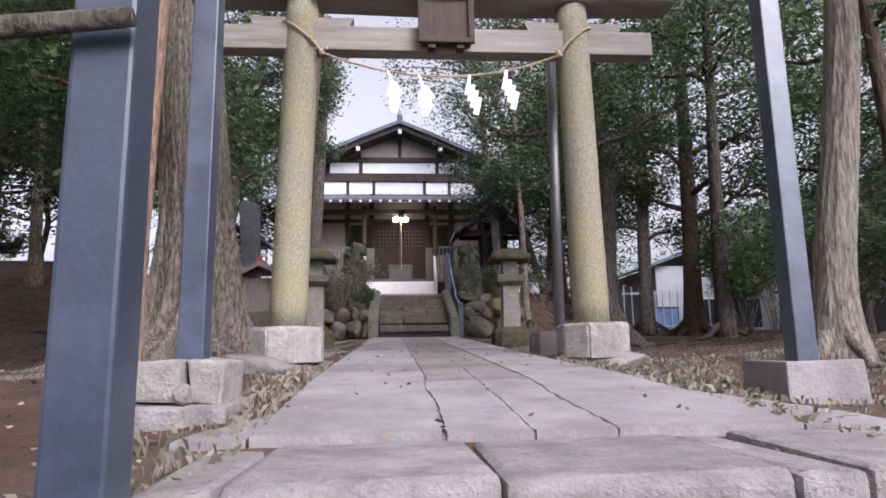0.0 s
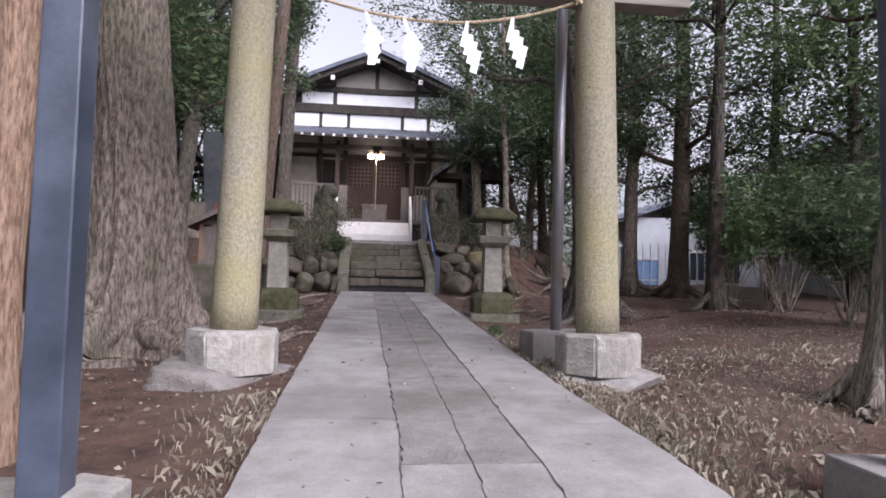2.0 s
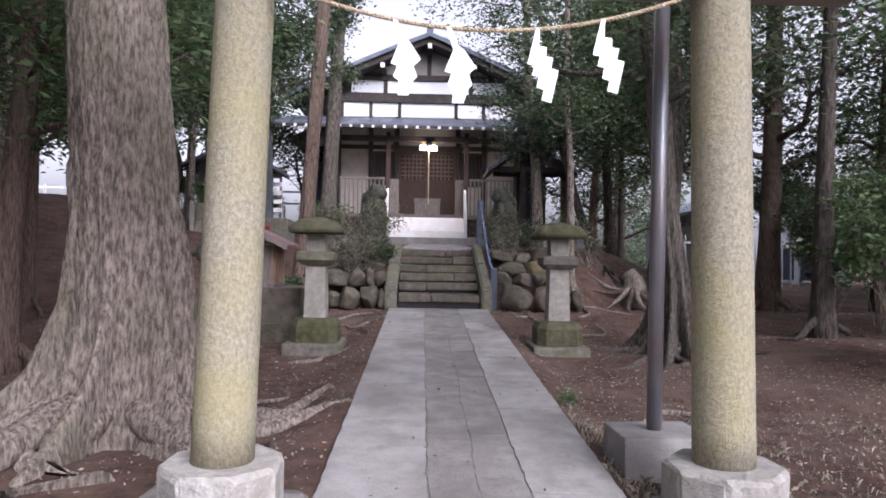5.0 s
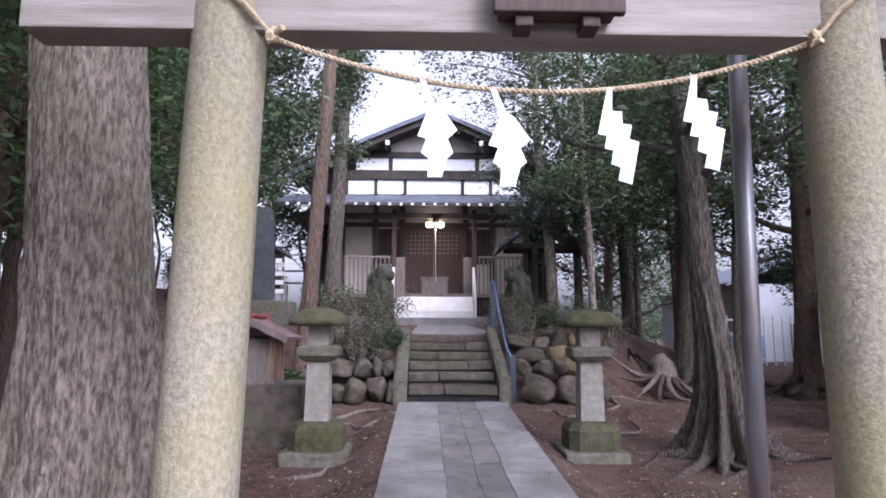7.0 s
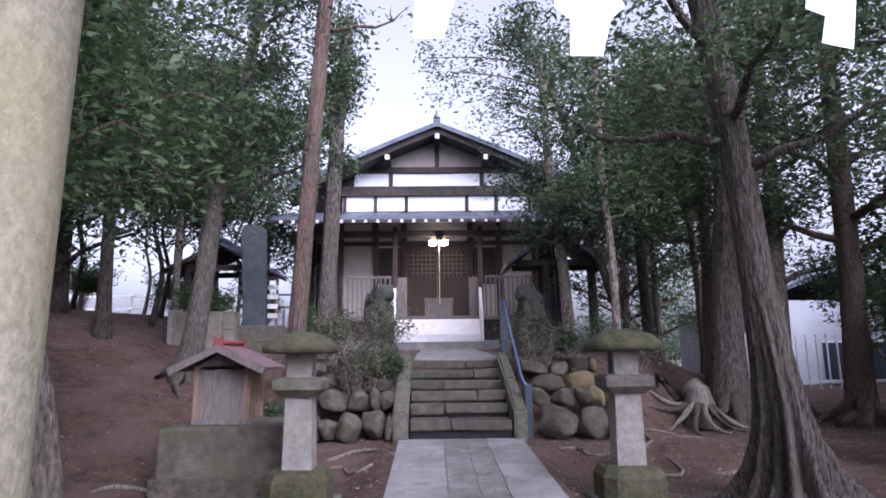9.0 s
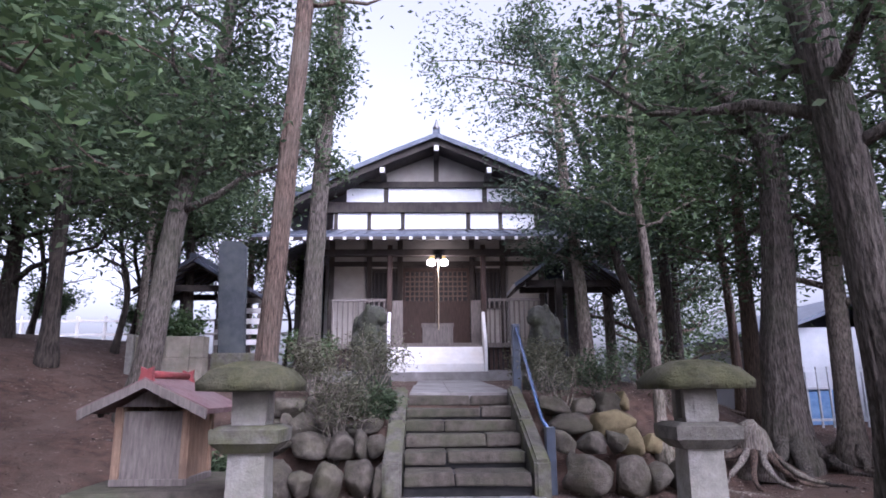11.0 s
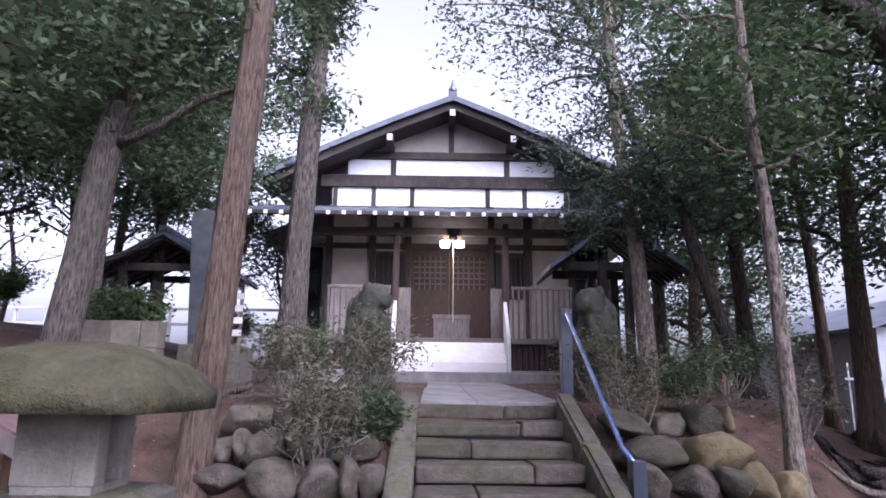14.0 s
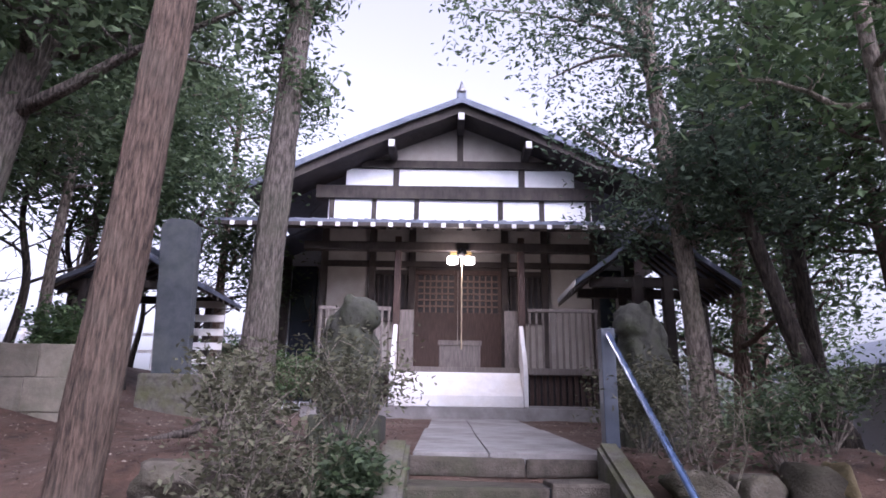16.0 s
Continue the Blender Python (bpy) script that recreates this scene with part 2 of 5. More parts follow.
def part(name, bm, mat, parent, label="", smooth=False):
    """One mesh, in world coordinates, under a thing or a part."""
    ob = attach(new(name, finish(name, bm, mat, smooth)), parent)
    return tagged(ob, label)


def structure(name, bm, mat, label, category="", smooth=False):
    return tagged(new(name, finish(name, bm, mat, smooth)), label, category or name, kind="structure")


def box(bm, x0, x1, y0, y1, z0, z1, bevel=0.0, m=None, jitter=0.0):
    g = bmesh.ops.create_cube(bm, size=1.0)
    vs = g["verts"]
    for v in vs:
        v.co = Vector(((x0 + x1) / 2 + v.co.x * (x1 - x0), (y0 + y1) / 2 + v.co.y * (y1 - y0), (z0 + z1) / 2 + v.co.z * (z1 - z0)))
        if jitter:
            v.co += Vector([random.uniform(-jitter, jitter) for _ in range(3)])
    if bevel:
        es = list({e for v in vs for e in v.link_edges})
        r = bmesh.ops.bevel(bm, geom=es, offset=bevel, segments=2, affect="EDGES", profile=0.6)
        vs = list({v for f in r["faces"] for v in f.verts} | {v for v in vs if v.is_valid})
    if m is not None:
        for v in vs:
            v.co = m @ v.co
    return vs


def boxed(x0, x1, y0, y1, z0, z1, bevel=0.0, m=None, jitter=0.0):
    bm = bmesh.new()
    box(bm, x0, x1, y0, y1, z0, z1, bevel, m, jitter)
    return bm


def tube(bm, pts, radii, seg=10, wobble=0.0, lobes=0, lobe_depth=0.0, cap=True, furrow=0.0):
    """A tapered tube along points, with uneven rings."""
    rings = []
    phase = random.uniform(0, 6.28)
    pts = [Vector(p) for p in pts]
    for i, p in enumerate(pts):
        d = (pts[min(i + 1, len(pts) - 1)] - pts[max(i - 1, 0)]).normalized()
        a = d.orthogonal() if abs(d.z) < 0.9 else Vector((1, 0, 0)) - d * d.x
        a.normalize()
        b = d.cross(a)
        ring = []
        for k in range(seg):
            t = 2 * math.pi * k / seg
            r = radii[i] * (1 + random.uniform(-wobble, wobble) + lobe_depth * (math.sin(lobes * t + phase) if lobes else 0) * (radii[i] / radii[0]) ** 2)
            if furrow:
                g = abs(noise.noise(Vector((math.cos(t) * 6 + 3, math.sin(t) * 6, p.z * 0.9)))) + 0.6 * abs(noise.noise(Vector((math.cos(t) * 14, math.sin(t) * 14, p.z * 1.8))))
                r += furrow * (g - 0.35)
            ring.append(bm.verts.new(p + a * (r * math.cos(t)) + b * (r * math.sin(t))))
        rings.append(ring)
    for r0, r1 in zip(rings, rings[1:]):
        for k in range(seg):
            bm.faces.new((r0[k], r0[(k + 1) % seg], r1[(k + 1) % seg], r1[k]))
    if cap:
        bm.faces.new(rings[-1])
        bm.faces.new(rings[0][::-1])
    return rings


def lathe(bm, cx, cy, profile, seg=16, turn=0.0, square=0.0):
    """Rings of given (radius, height); square > 0 draws them towards a square."""
    rings = []
    for r, z in profile:
        ring = []
        for k in range(seg):
            t = 2 * math.pi * (k + 0.5) / seg
            c, s = math.cos(t), math.sin(t)
            q = (1 - square) + square / max(abs(c), abs(s))
            x, y = r * q * c, r * q * s
            ring.append(bm.verts.new((cx + x * math.cos(turn) - y * math.sin(turn), cy + x * math.sin(turn) + y * math.cos(turn), z)))
        rings.append(ring)
    for r0, r1 in zip(rings, rings[1:]):
        for k in range(seg):
            bm.faces.new((r0[k], r0[(k + 1) % seg], r1[(k + 1) % seg], r1[k]))
    bm.faces.new(rings[-1])
    bm.faces.new(rings[0][::-1])


def boulder(bm, c, sx, sy, sz, blocky=0.5, sub=2, rough=0.12, facets=0):
    g = bmesh.ops.create_icosphere(bm, subdivisions=sub, radius=1.0)
    off = Vector((random.uniform(0, 50),) * 3)
    turn = Matrix.Rotation(random.uniform(-0.25, 0.25), 3, "Y")
    cuts = [(Vector((random.uniform(-1, 1), random.uniform(-1, 1), random.uniform(-1, 1))).normalized(), random.uniform(0.7, 0.95)) for _ in range(facets)]
    for v in g["verts"]:
        p = v.co.copy()
        q = p / max(abs(p.x), abs(p.y), abs(p.z))
        p = p.lerp(q, blocky)
        p *= 1 + rough * noise.noise(v.co * 1.3 + off) + 0.3 * rough * noise.noise(v.co * 3.7 + off)
        for nrm, far in cuts:
            over = p.dot(nrm) - far
            if over > 0:
                p -= nrm * over * 0.92
        v.co = Vector(c) + turn @ Vector((p.x * sx, p.y * sy, p.z * sz))


def prism(bm, outline, depth_axis, a, b):
    """An outline of 2D points pushed from a to b along an axis ('x' or 'y' or 'z')."""
    def at(p, d):
        return {"x": (d, p[0], p[1]), "y": (p[0], d, p[1]), "z": (p[0], p[1], d)}[depth_axis]
    v0 = [bm.verts.new(at(p, a)) for p in outline]
    v1 = [bm.verts.new(at(p, b)) for p in outline]
    n = len(outline)
    bm.faces.new(v0)
    bm.faces.new(v1[::-1])
    for i in range(n):
        bm.faces.new((v0[i], v1[i], v1[(i + 1) % n], v0[(i + 1) % n]))
    bmesh.ops.recalc_face_normals(bm, faces=bm.faces)


def smooth01(a, b, v):
    t = min(1.0, max(0.0, (v - a) / (b - a)))
    return t * t * (3 - 2 * t)


def path_z(y):
    return -0.61 + 0.053 * y - 0.025 * max(0.0, -0.6 - y)


def ground_z(x, y):
    """The lie of the land: a rising path, a raised shrine court, a hill on one side, the street below."""
    side = smooth01(0.95, 1.5, abs(x + 0.1))
    low = path_z(min(y, 10.2)) - 0.035 - side * (0.18 * smooth01(1.0, 4.0, y) * (1 - smooth01(8.5, 10.0, y)) + 0.03)
    court = 1.1 + 0.045 * max(0.0, min(y, 24) - 12.4)
    start = 10.35 + 0.7 * smooth01(2.6, 5.0, x) + 0.2 * math.sin(x * 1.7)
    up = smooth01(start, start + 2.0 + 5.0 * smooth01(3.0, 6.5, x), y) * (1 - 0.75 * smooth01(4.0, 9.0, x))
    left = smooth01(-2.6, -5.5, x)
    up_left = smooth01(5.5, 16.0, y)
    up = up * (1 - left) + up_left * left
    z = low + (court - low) * up
    z += 1.3 * smooth01(-4.0, -11.0, x) * smooth01(4.0, 16.0, y)
    z += 0.25 * smooth01(2.4, 6.0, x) * (1 - smooth01(6.0, 10.0, y)) * smooth01(-2.0, 1.5, y)
    if abs(x) < 1.0 and 9.95 < y < 12.6:
        z = min(z, 0.4 * (y - 10.0) - 0.12)
    street = 1 - smooth01(-2.99, -2.87, y)
    z = z * (1 - street) + (-1.76) * street
    if y > -2.7:
        z += 0.035 * noise.noise(Vector((x * 1.1, y * 1.1, 0))) * smooth01(0.9, 1.6, abs(x + 0.1))
        z += 0.012 * noise.noise(Vector((x * 5, y * 5, 3)))
    return z


# ---- ground ----
def spread(lo, hi, step, far, grow=1.35):
    mid = list(np.arange(lo, hi + 1e-6, step))
    s, v, up = step, hi, []
    while v < far:
        s *= grow
        v += s
        up.append(v)
    s, v, dn = step, lo, []
    while v > -far:
        s *= grow
        v -= s
        dn.append(v)
    return dn[::-1] + mid + up


gx = spread(-9, 9, 0.12, 900)
gy = sorted(set([round(v, 4) for v in spread(-2.62, 15, 0.12, 900)] + [-3.0, -2.96, -2.93, -2.9, -2.86]))
verts = [(x, y, ground_z(x, y)) for y in gy for x in gx]
nx = len(gx)
faces = [(j * nx + i, j * nx + i + 1, (j + 1) * nx + i + 1, (j + 1) * nx + i) for j in range(len(gy) - 1) for i in range(nx - 1)]
me = bpy.data.meshes.new("ground")
me.from_pydata(verts, [], faces)
me.materials.append(SOIL)
me.polygons.foreach_set("use_smooth", [True] * len(me.polygons))
tagged(new("ground", me), "bare reddish-brown soil with leaf litter", "ground", kind="structure")

bm = boxed(-60, 60, -14, -4.2, -1.78, -1.73)
structure("road", bm, ASPHALT, "grey asphalt street below the entrance steps", "road")

# entrance steps from the street
steps = thing("entrance_steps", "worn grey stone entrance steps up from street", "steps", (-0.1, -3.4, -1.76))
for y0, y1, zt in ((-4.15, -3.74, -1.57), (-3.78, -3.36, -1.38), (-3.4, -3.0, -1.16)):
    x = -0.9
    while x < 1.3:
        w = random.uniform(0.6, 0.95)
        part("stone_block", boxed(x, min(x + w, 1.4) - 0.008, y0, y1, -1.78, zt, 0.02, jitter=0.008), KERB, steps)
        x += w

CONCRETE_WORN = material("worn_path_concrete", (0.15, 0.138, 0.128), (0.25, 0.235, 0.22), 0.92, 5, bump=0.55, stain=(0.11, 0.1, 0.088), stain_scale=1.4, stain_amount=0.7, per_piece=0.04)
# path of concrete slabs
paving = thing("pavement", "long grey concrete slab path, cracked and worn", "pavement", (-0.1, 3, -0.45), kind="structure")


def slab(left, right, y0, y1, thick=0.12, mat=CONCRETE, lift=0.0, name="slab"):
    """A slab between two joint lines, which are functions of y."""
    bm = bmesh.new()
    n = max(2, int((y1 - y0) / 0.06))
    top = []
    for j in range(n + 1):
        y = y0 + (y1 - y0) * j / n
        yy = y + (0.003 if j == 0 else -0.003 if j == n else 0)
        xa, xb = left(y) + 0.0026, right(y) - 0.0026
        row = []
        for i in range(3):
            x = xa + (xb - xa) * i / 2
            chip = random.uniform(0, 0.009) if i != 1 and random.random() < 0.5 else 0.0
            row.append(bm.verts.new((x + (chip if i == 0 else -chip), yy, path_z(yy) + lift + random.uniform(-0.002, 0.002))))
        top.append(row)
    for j in range(n):
        for i in range(2):
            bm.faces.new((top[j][i], top[j][i + 1], top[j + 1][i + 1], top[j + 1][i]))
    r = bmesh.ops.extrude_face_region(bm, geom=bm.faces[:])
    for v in r["geom"]:
        if isinstance(v, bmesh.types.BMVert):
            v.co.z -= thick
    bmesh.ops.recalc_face_normals(bm, faces=bm.faces)
    return part(name, bm, mat, paving)


def edge_left(y):
    return -0.915 - 0.003 * y


def edge_right(y):
    return 0.83 + 0.009 * y + 0.1 * (1 - smooth01(-2.0, 1.0, y))


def joint(x_at, slope, seed, wave=0.016):
    return lambda y: x_at + slope * y + wave * noise.noise(Vector((y * 1.7, seed, 0.5))) + 0.011 * noise.noise(Vector((y * 9.0, seed, 9)))


joints = [edge_left, joint(-0.285, 0.001, 1), joint(0.01, 0.005, 2), joint(0.29, 0.008, 3), edge_right]
for col in range(4):
    y = -2.31
    while y < 10.0:
        ln = random.uniform(1.7, 2.3) if col in (0, 3) else random.uniform(1.2, 1.9)
        y1 = min(10.0, y + ln)
        if 10.0 - y1 < 0.5:
            y1 = 10.0
        slab(joints[col], joints[col + 1], y, y1, mat=CONCRETE_WORN if col in (1, 2) and y > -2.0 else CONCRETE, lift=random.uniform(-0.003, 0.003) - 0.002 * (col in (1, 2)))
        y = y1
slab(lambda y: edge_left(y) + 0.02, lambda y: edge_right(y) - 0.02, -2.3, 9.98, 0.09, KERB, -0.0115, "mortar_bed")
# front kerb stones of the path
x = -1.02
for w, y1, drop in ((0.2, -2.34, 0.02), (0.6, -2.326, 0.004), (0.66, -2.33, 0.008), (0.17, -2.322, 0.016), (0.66, -2.324, 0.002), (0.7, -2.33, 0.008)):
    z = path_z(-2.5)
    part("kerb_stone", boxed(x, x + w - 0.006, -3.0, y1, z - 0.5, z - drop, 0.03, jitter=0.008), KERB, paving)
    x += w
# flared corner of the path beside the entrance
slab(lambda y: edge_right(y) + 0.006, lambda y: edge_right(y) + 0.02 + 0.34 * (1 - smooth01(-2.31, -1.2, y)), -2.31, -1.3, 0.1, CONCRETE, -0.008)
slab(lambda y: edge_left(y) - 0.02 - 0.22 * (1 - smooth01(-2.31, -1.7, y)), lambda y: edge_left(y) - 0.006, -2.31, -1.8, 0.1, CONCRETE, -0.012)


# ---- stone stairs to the shrine court ----
stairs = thing("stone_stairs", "six rough stone block steps with worn edges", "stairs", (0, 11, 0))
tops = (0.20, 0.40, 0.58, 0.75, 0.92, 1.10)
for i, zt in enumerate(tops):
    y0 = 10.0 + 0.5 * i
    half = 0.78 + 0.012 * i
    cut = random.choice((0.35, 0.45, 0.62, 0.7)) if i else 0.4
    xm = -half + 2 * half * cut
    for a, b in ((-half, xm), (xm, half)):
        part("step_block", boxed(a + 0.009, b - 0.009, y0 + random.uniform(-0.025, 0.02), y0 + 0.62, zt - 0.165, zt + random.uniform(-0.016, 0.008), 0.028, jitter=0.014), STEP, stairs)
    # infill in the deep-shade colour, darkening the gaps between the blocks
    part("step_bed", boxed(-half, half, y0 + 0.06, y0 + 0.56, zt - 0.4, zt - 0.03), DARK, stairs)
for side in (-1, 1):
    for (ya, yb, za, zb) in ((9.92, 11.15, 0.33, 0.78), (11.17, 12.45, 0.79, 1.24)):
        bm = bmesh.new()
        xa, xb = (0.80, 1.0) if side > 0 else (-1.03, -0.80)
        prism(bm, [(ya, -0.2), (yb, -0.2), (yb, zb), (ya, za)], "x", xa, xb)
        bmesh.ops.bevel(bm, geom=bm.edges[:], offset=0.035, segments=2, affect="EDGES")
        part("side_stone", bm, LANTERN, stairs, smooth=False)

landing = thing("landing_slabs", "grey concrete landing slabs before the shrine", "pavement", (0, 15, 1.1), kind="structure")
for x0, x1, y0, y1 in ((-0.78, -0.12, 12.55, 16.2), (-0.11, 0.92, 12.55, 16.2), (-0.74, -0.1, 16.22, 19.5), (-0.09, 0.88, 16.22, 19.5)):
    bm = bmesh.new()
    box(bm, x0, x1, y0, y1, -0.1, 0.0, 0.01)
    for v in bm.verts:
        v.co.z += 1.125 + 0.045 * (v.co.y - 12.4)
    part("slab", bm, CONCRETE, landing)

# handrail
rail = thing("handrail", "blue-grey steel stair handrail on stout posts", "handrail", (1.1, 10.3, 0))
bm = bmesh.new()
box(bm, 1.012, 1.13, 10.25, 10.4, -0.15, 0.70, 0.008)
part("post", bm, STEEL, rail)
bm = bmesh.new()
box(bm, 0.93, 1.06, 12.62, 12.78, 1.05, 2.25, 0.008)
part("post", bm, STEEL, rail)
bm = bmesh.new()
tube(bm, [(1.06, 10.33, 0.66), (1.02, 10.55, 0.78), (1.0, 12.7, 2.24)], [0.026] * 3, 12)
part("rail_bar", bm, material("bright_rail", (0.12, 0.2, 0.42), (0.3, 0.4, 0.62), 0.25, 6, bump=0.03, metal=0.7), rail, "shiny blue-grey steel bar", True)


# ---- torii ----
GATE_Y = 1.15
torii = thing("torii", "weathered stone torii gate with yellowish lichen", "torii", (-0.04, GATE_Y, -0.55))
for xb, xt in ((-1.35, -1.275), (1.28, 1.24)):
    bm = bmesh.new()
    lathe(bm, xb, GATE_Y, [(0.3, -0.56), (0.305, -0.3), (0.285, -0.268)], 8, 0, 0.55)
    bmesh.ops.bevel(bm, geom=[e for e in bm.edges if abs(e.verts[0].co.z - e.verts[1].co.z) > 0.1], offset=0.018, segments=2, affect="EDGES")
    for v in bm.verts:
        v.co += Vector([random.uniform(-0.006, 0.006) for _ in range(3)])
    part("plinth", bm, PLINTH, torii, "rough-dressed grey stone plinth")
    bm = bmesh.new()
    boulder(bm, (xb - 0.03 * (xb < 0), GATE_Y - 0.02, -0.66), 0.46, 0.42, 0.145, 0.86, 4, 0.14, 5)
    part("base_slab", bm, KERB, torii, "rough uncut stone base slab", True)
    bm = bmesh.new()
    n = 14
    pts = [(xb + (xt - xb) * i / n, GATE_Y, -0.27 + 3.0 * i / n) for i in range(n + 1)]
    tube(bm, pts, [0.159 - 0.012 * i / n for i in range(n + 1)], 32, 0.005)
    part("pillar", bm, TORII, torii, "", True)
bm = boxed(-2.09, 1.98, GATE_Y - 0.09, GATE_Y + 0.09, 2.222, 2.452, 0.012)
part("tie_beam", bm, BEAM, torii, "grey weathered tie beam")
for x in (-1.28, 1.245):
    for s in (-1, 1):
        a, b = x + s * 0.13, x + s * 0.47
        bm = bmesh.new()
        prism(bm, [(a, 2.455), (b - s * 0.04, 2.455), (b, 2.55), (a, 2.545)], "y", GATE_Y - 0.055, GATE_Y + 0.055)
        part("wedge", bm, BEAM, torii)
bm = bmesh.new()
prism(bm, [(-2.3, 2.74), (0, 2.69), (2.2, 2.74), (2.25, 2.95), (0, 2.88), (-2.35, 2.95)], "y", GATE_Y - 0.17, GATE_Y + 0.17)
part("lower_lintel", bm, BEAM, torii)
bm = bmesh.new()
prism(bm, [(-2.5, 2.95), (0, 2.88), (2.4, 2.95), (2.5, 3.17), (0, 3.07), (-2.6, 3.17)], "y", GATE_Y - 0.21, GATE_Y + 0.21)
part("top_lintel", bm, BEAM, torii)
plaque = thing("gate_plaque", "dark wooden name plaque hung on gate beam", "plaque", (0.03, GATE_Y - 0.15, 2.2))
bm = bmesh.new()
box(bm, -0.2, 0.26, GATE_Y - 0.19, GATE_Y - 0.095, 2.26, 2.72, 0.012)
part("board", bm, WOOD_DOOR, plaque)
for x0, x1, z0, z1 in ((-0.225, 0.285, 2.245, 2.3), (-0.225, 0.285, 2.68, 2.735), (-0.225, -0.17, 2.3, 2.68), (0.23, 0.285, 2.3, 2.68)):
    part("frame_bar", boxed(x0, x1, GATE_Y - 0.225, GATE_Y - 0.185, z0, z1, 0.008), WOOD_DOOR, plaque)
for x0 in (-0.14, 0.12):
    part("bracket", boxed(x0, x0 + 0.07, GATE_Y - 0.2, GATE_Y - 0.092, 2.2, 2.243, 0.008), WOOD_DOOR, plaque)

rope = thing("shimenawa_rope", "thin twisted straw rope sagging between pillars", "rope", (0, 1.2, 2.0))
ends = ((-1.085, 2.18), (1.075, 2.195))
ROPE_Y = 1.045
SAG = 0.87


def rope_z(u):
    return ends[0][1] + (ends[1][1] - ends[0][1]) * u - SAG * u * (1 - u)


bm = bmesh.new()
for strand in range(2):
    pts = []
    for i in range(241):
        t = i / 240
        x = ends[0][0] + (ends[1][0] - ends[0][0]) * t
        a = t * 330 + strand * math.pi
        pts.append((x, ROPE_Y + 0.0055 * math.cos(a), rope_z(t) + 0.0055 * math.sin(a)))
    tube(bm, pts, [0.0075] * 241, 6)
part("rope", bm, ROPE, rope, "", True)
for s, (xe, ze), xp in ((-1, ends[0], -1.285), (1, ends[1], 1.245)):
    bm = bmesh.new()
    pts = []
    for i in range(33):
        a = 2 * math.pi * i / 32
        pts.append((xp + 0.168 * math.cos(a), GATE_Y + 0.168 * math.sin(a) * 1.02, 2.37 + s * 0.14 * math.cos(a)))
    tube(bm, pts, [0.011] * 33, 6, 0.15)
    part("loop", bm, ROPE, rope, "", True)
    bm = bmesh.new()
    boulder(bm, (xe, ROPE_Y - 0.02, ze), 0.028, 0.024, 0.03, 0.1, 2, 0.6)
    tube(bm, [(xe, ROPE_Y - 0.02, ze), (xe - s * 0.05, ROPE_Y - 0.06, ze + 0.015)], [0.009, 0.014], 6)
    tube(bm, [(xe, ROPE_Y - 0.02, ze), (xp - s * 0.09, GATE_Y - 0.165, 2.3)], [0.011, 0.011], 6)
    part("knot", bm, ROPE, rope)

# folded outlines: broad fold (first pair) and stair-like fold (second pair), in metres from the tie
BROAD = ((-0.012, 0), (0.008, 0), (0.045, -0.08), (0.075, -0.1), (0.136, -0.18), (0.098, -0.21), (0.118, -0.262), (0.095, -0.28), (0.075, -0.345),
         (0.02, -0.345), (0.025, -0.28), (-0.005, -0.262), (0.015, -0.21), (-0.02, -0.2), (0.022, -0.105))
STAIR = ((-0.012, 0), (0.005, 0), (0.004, -0.08), (0.038, -0.084), (0.034, -0.13), (0.066, -0.136), (0.06, -0.18), (0.094, -0.19), (0.06, -0.34),
         (0.016, -0.325), (0.026, -0.28), (-0.008, -0.27), (0.002, -0.222), (-0.028, -0.214), (-0.018, -0.17), (-0.05, -0.165))
for x, outline, sx in ((-0.495, BROAD, 1.0), (-0.218, BROAD, 1.06), (0.245, STAIR, 1.14), (0.585, STAIR, 1.18)):
    u = (x - ends[0][0]) / (ends[1][0] - ends[0][0])
    zt = rope_z(u)
    sh = thing("paper_streamer", "white zigzag folded paper streamer hung from rope", "streamer", (x, ROPE_Y, zt), "paper streamers on the rope")
    bm = bmesh.new()
    prism(bm, [(x + px_ * sx, zt + 0.004 + pz_ * 1.15) for px_, pz_ in outline], "y", ROPE_Y - 0.012, ROPE_Y - 0.0105)
    for v in bm.verts:
        v.co.y += 0.01 * math.sin((v.co.z - zt) * 50)
    part("paper", bm, PAPER, sh)

# steel posts of the outer frame
for x, y, zt, zb in ((-1.295, -1.605, 3.6, -0.54), (1.58, -1.3, 3.6, -0.59)):
    p = thing("steel_post", "dark blue-grey square steel post in concrete block", "post", (x, y, zb), "steel posts at the entrance")
    part("shaft", boxed(x - 0.055, x + 0.055, y - 0.055, y + 0.055, zb - 0.02, zt, 0.007), STEEL, p)
for x0, x1, y0, y1, z0, z1, lab, mat in ((-1.54, -1.285, -1.79, -1.42, -0.7, -0.535, "cracked pale concrete footing block", PLINTH), (-1.27, -1.13, -1.74, -1.44, -0.71, -0.525, "cracked pale concrete footing block", PLINTH),
                                         (1.38, 1.78, -1.5, -1.1, -0.85, -0.585, "grey concrete footing block in dry grass", CONCRETE)):
    f = thing("footing_block", lab, "concrete block", (x0, y0, z0))
    part("block", boxed(x0, x1, y0, y1, z0, z1, 0.012, jitter=0.014), mat, f)
f = thing("footing_slab", "weathered concrete slab under cracked footing", "concrete block", (-1.33, -1.6, -0.8))
part("block", boxed(-1.56, -1.1, -1.83, -1.36, -0.9, -0.705, 0.015, jitter=0.01), KERB, f)
f = thing("concrete_chip", "small broken chip of pale concrete", "rubble", (-1.28, -1.81, -0.7))
bm = bmesh.new()
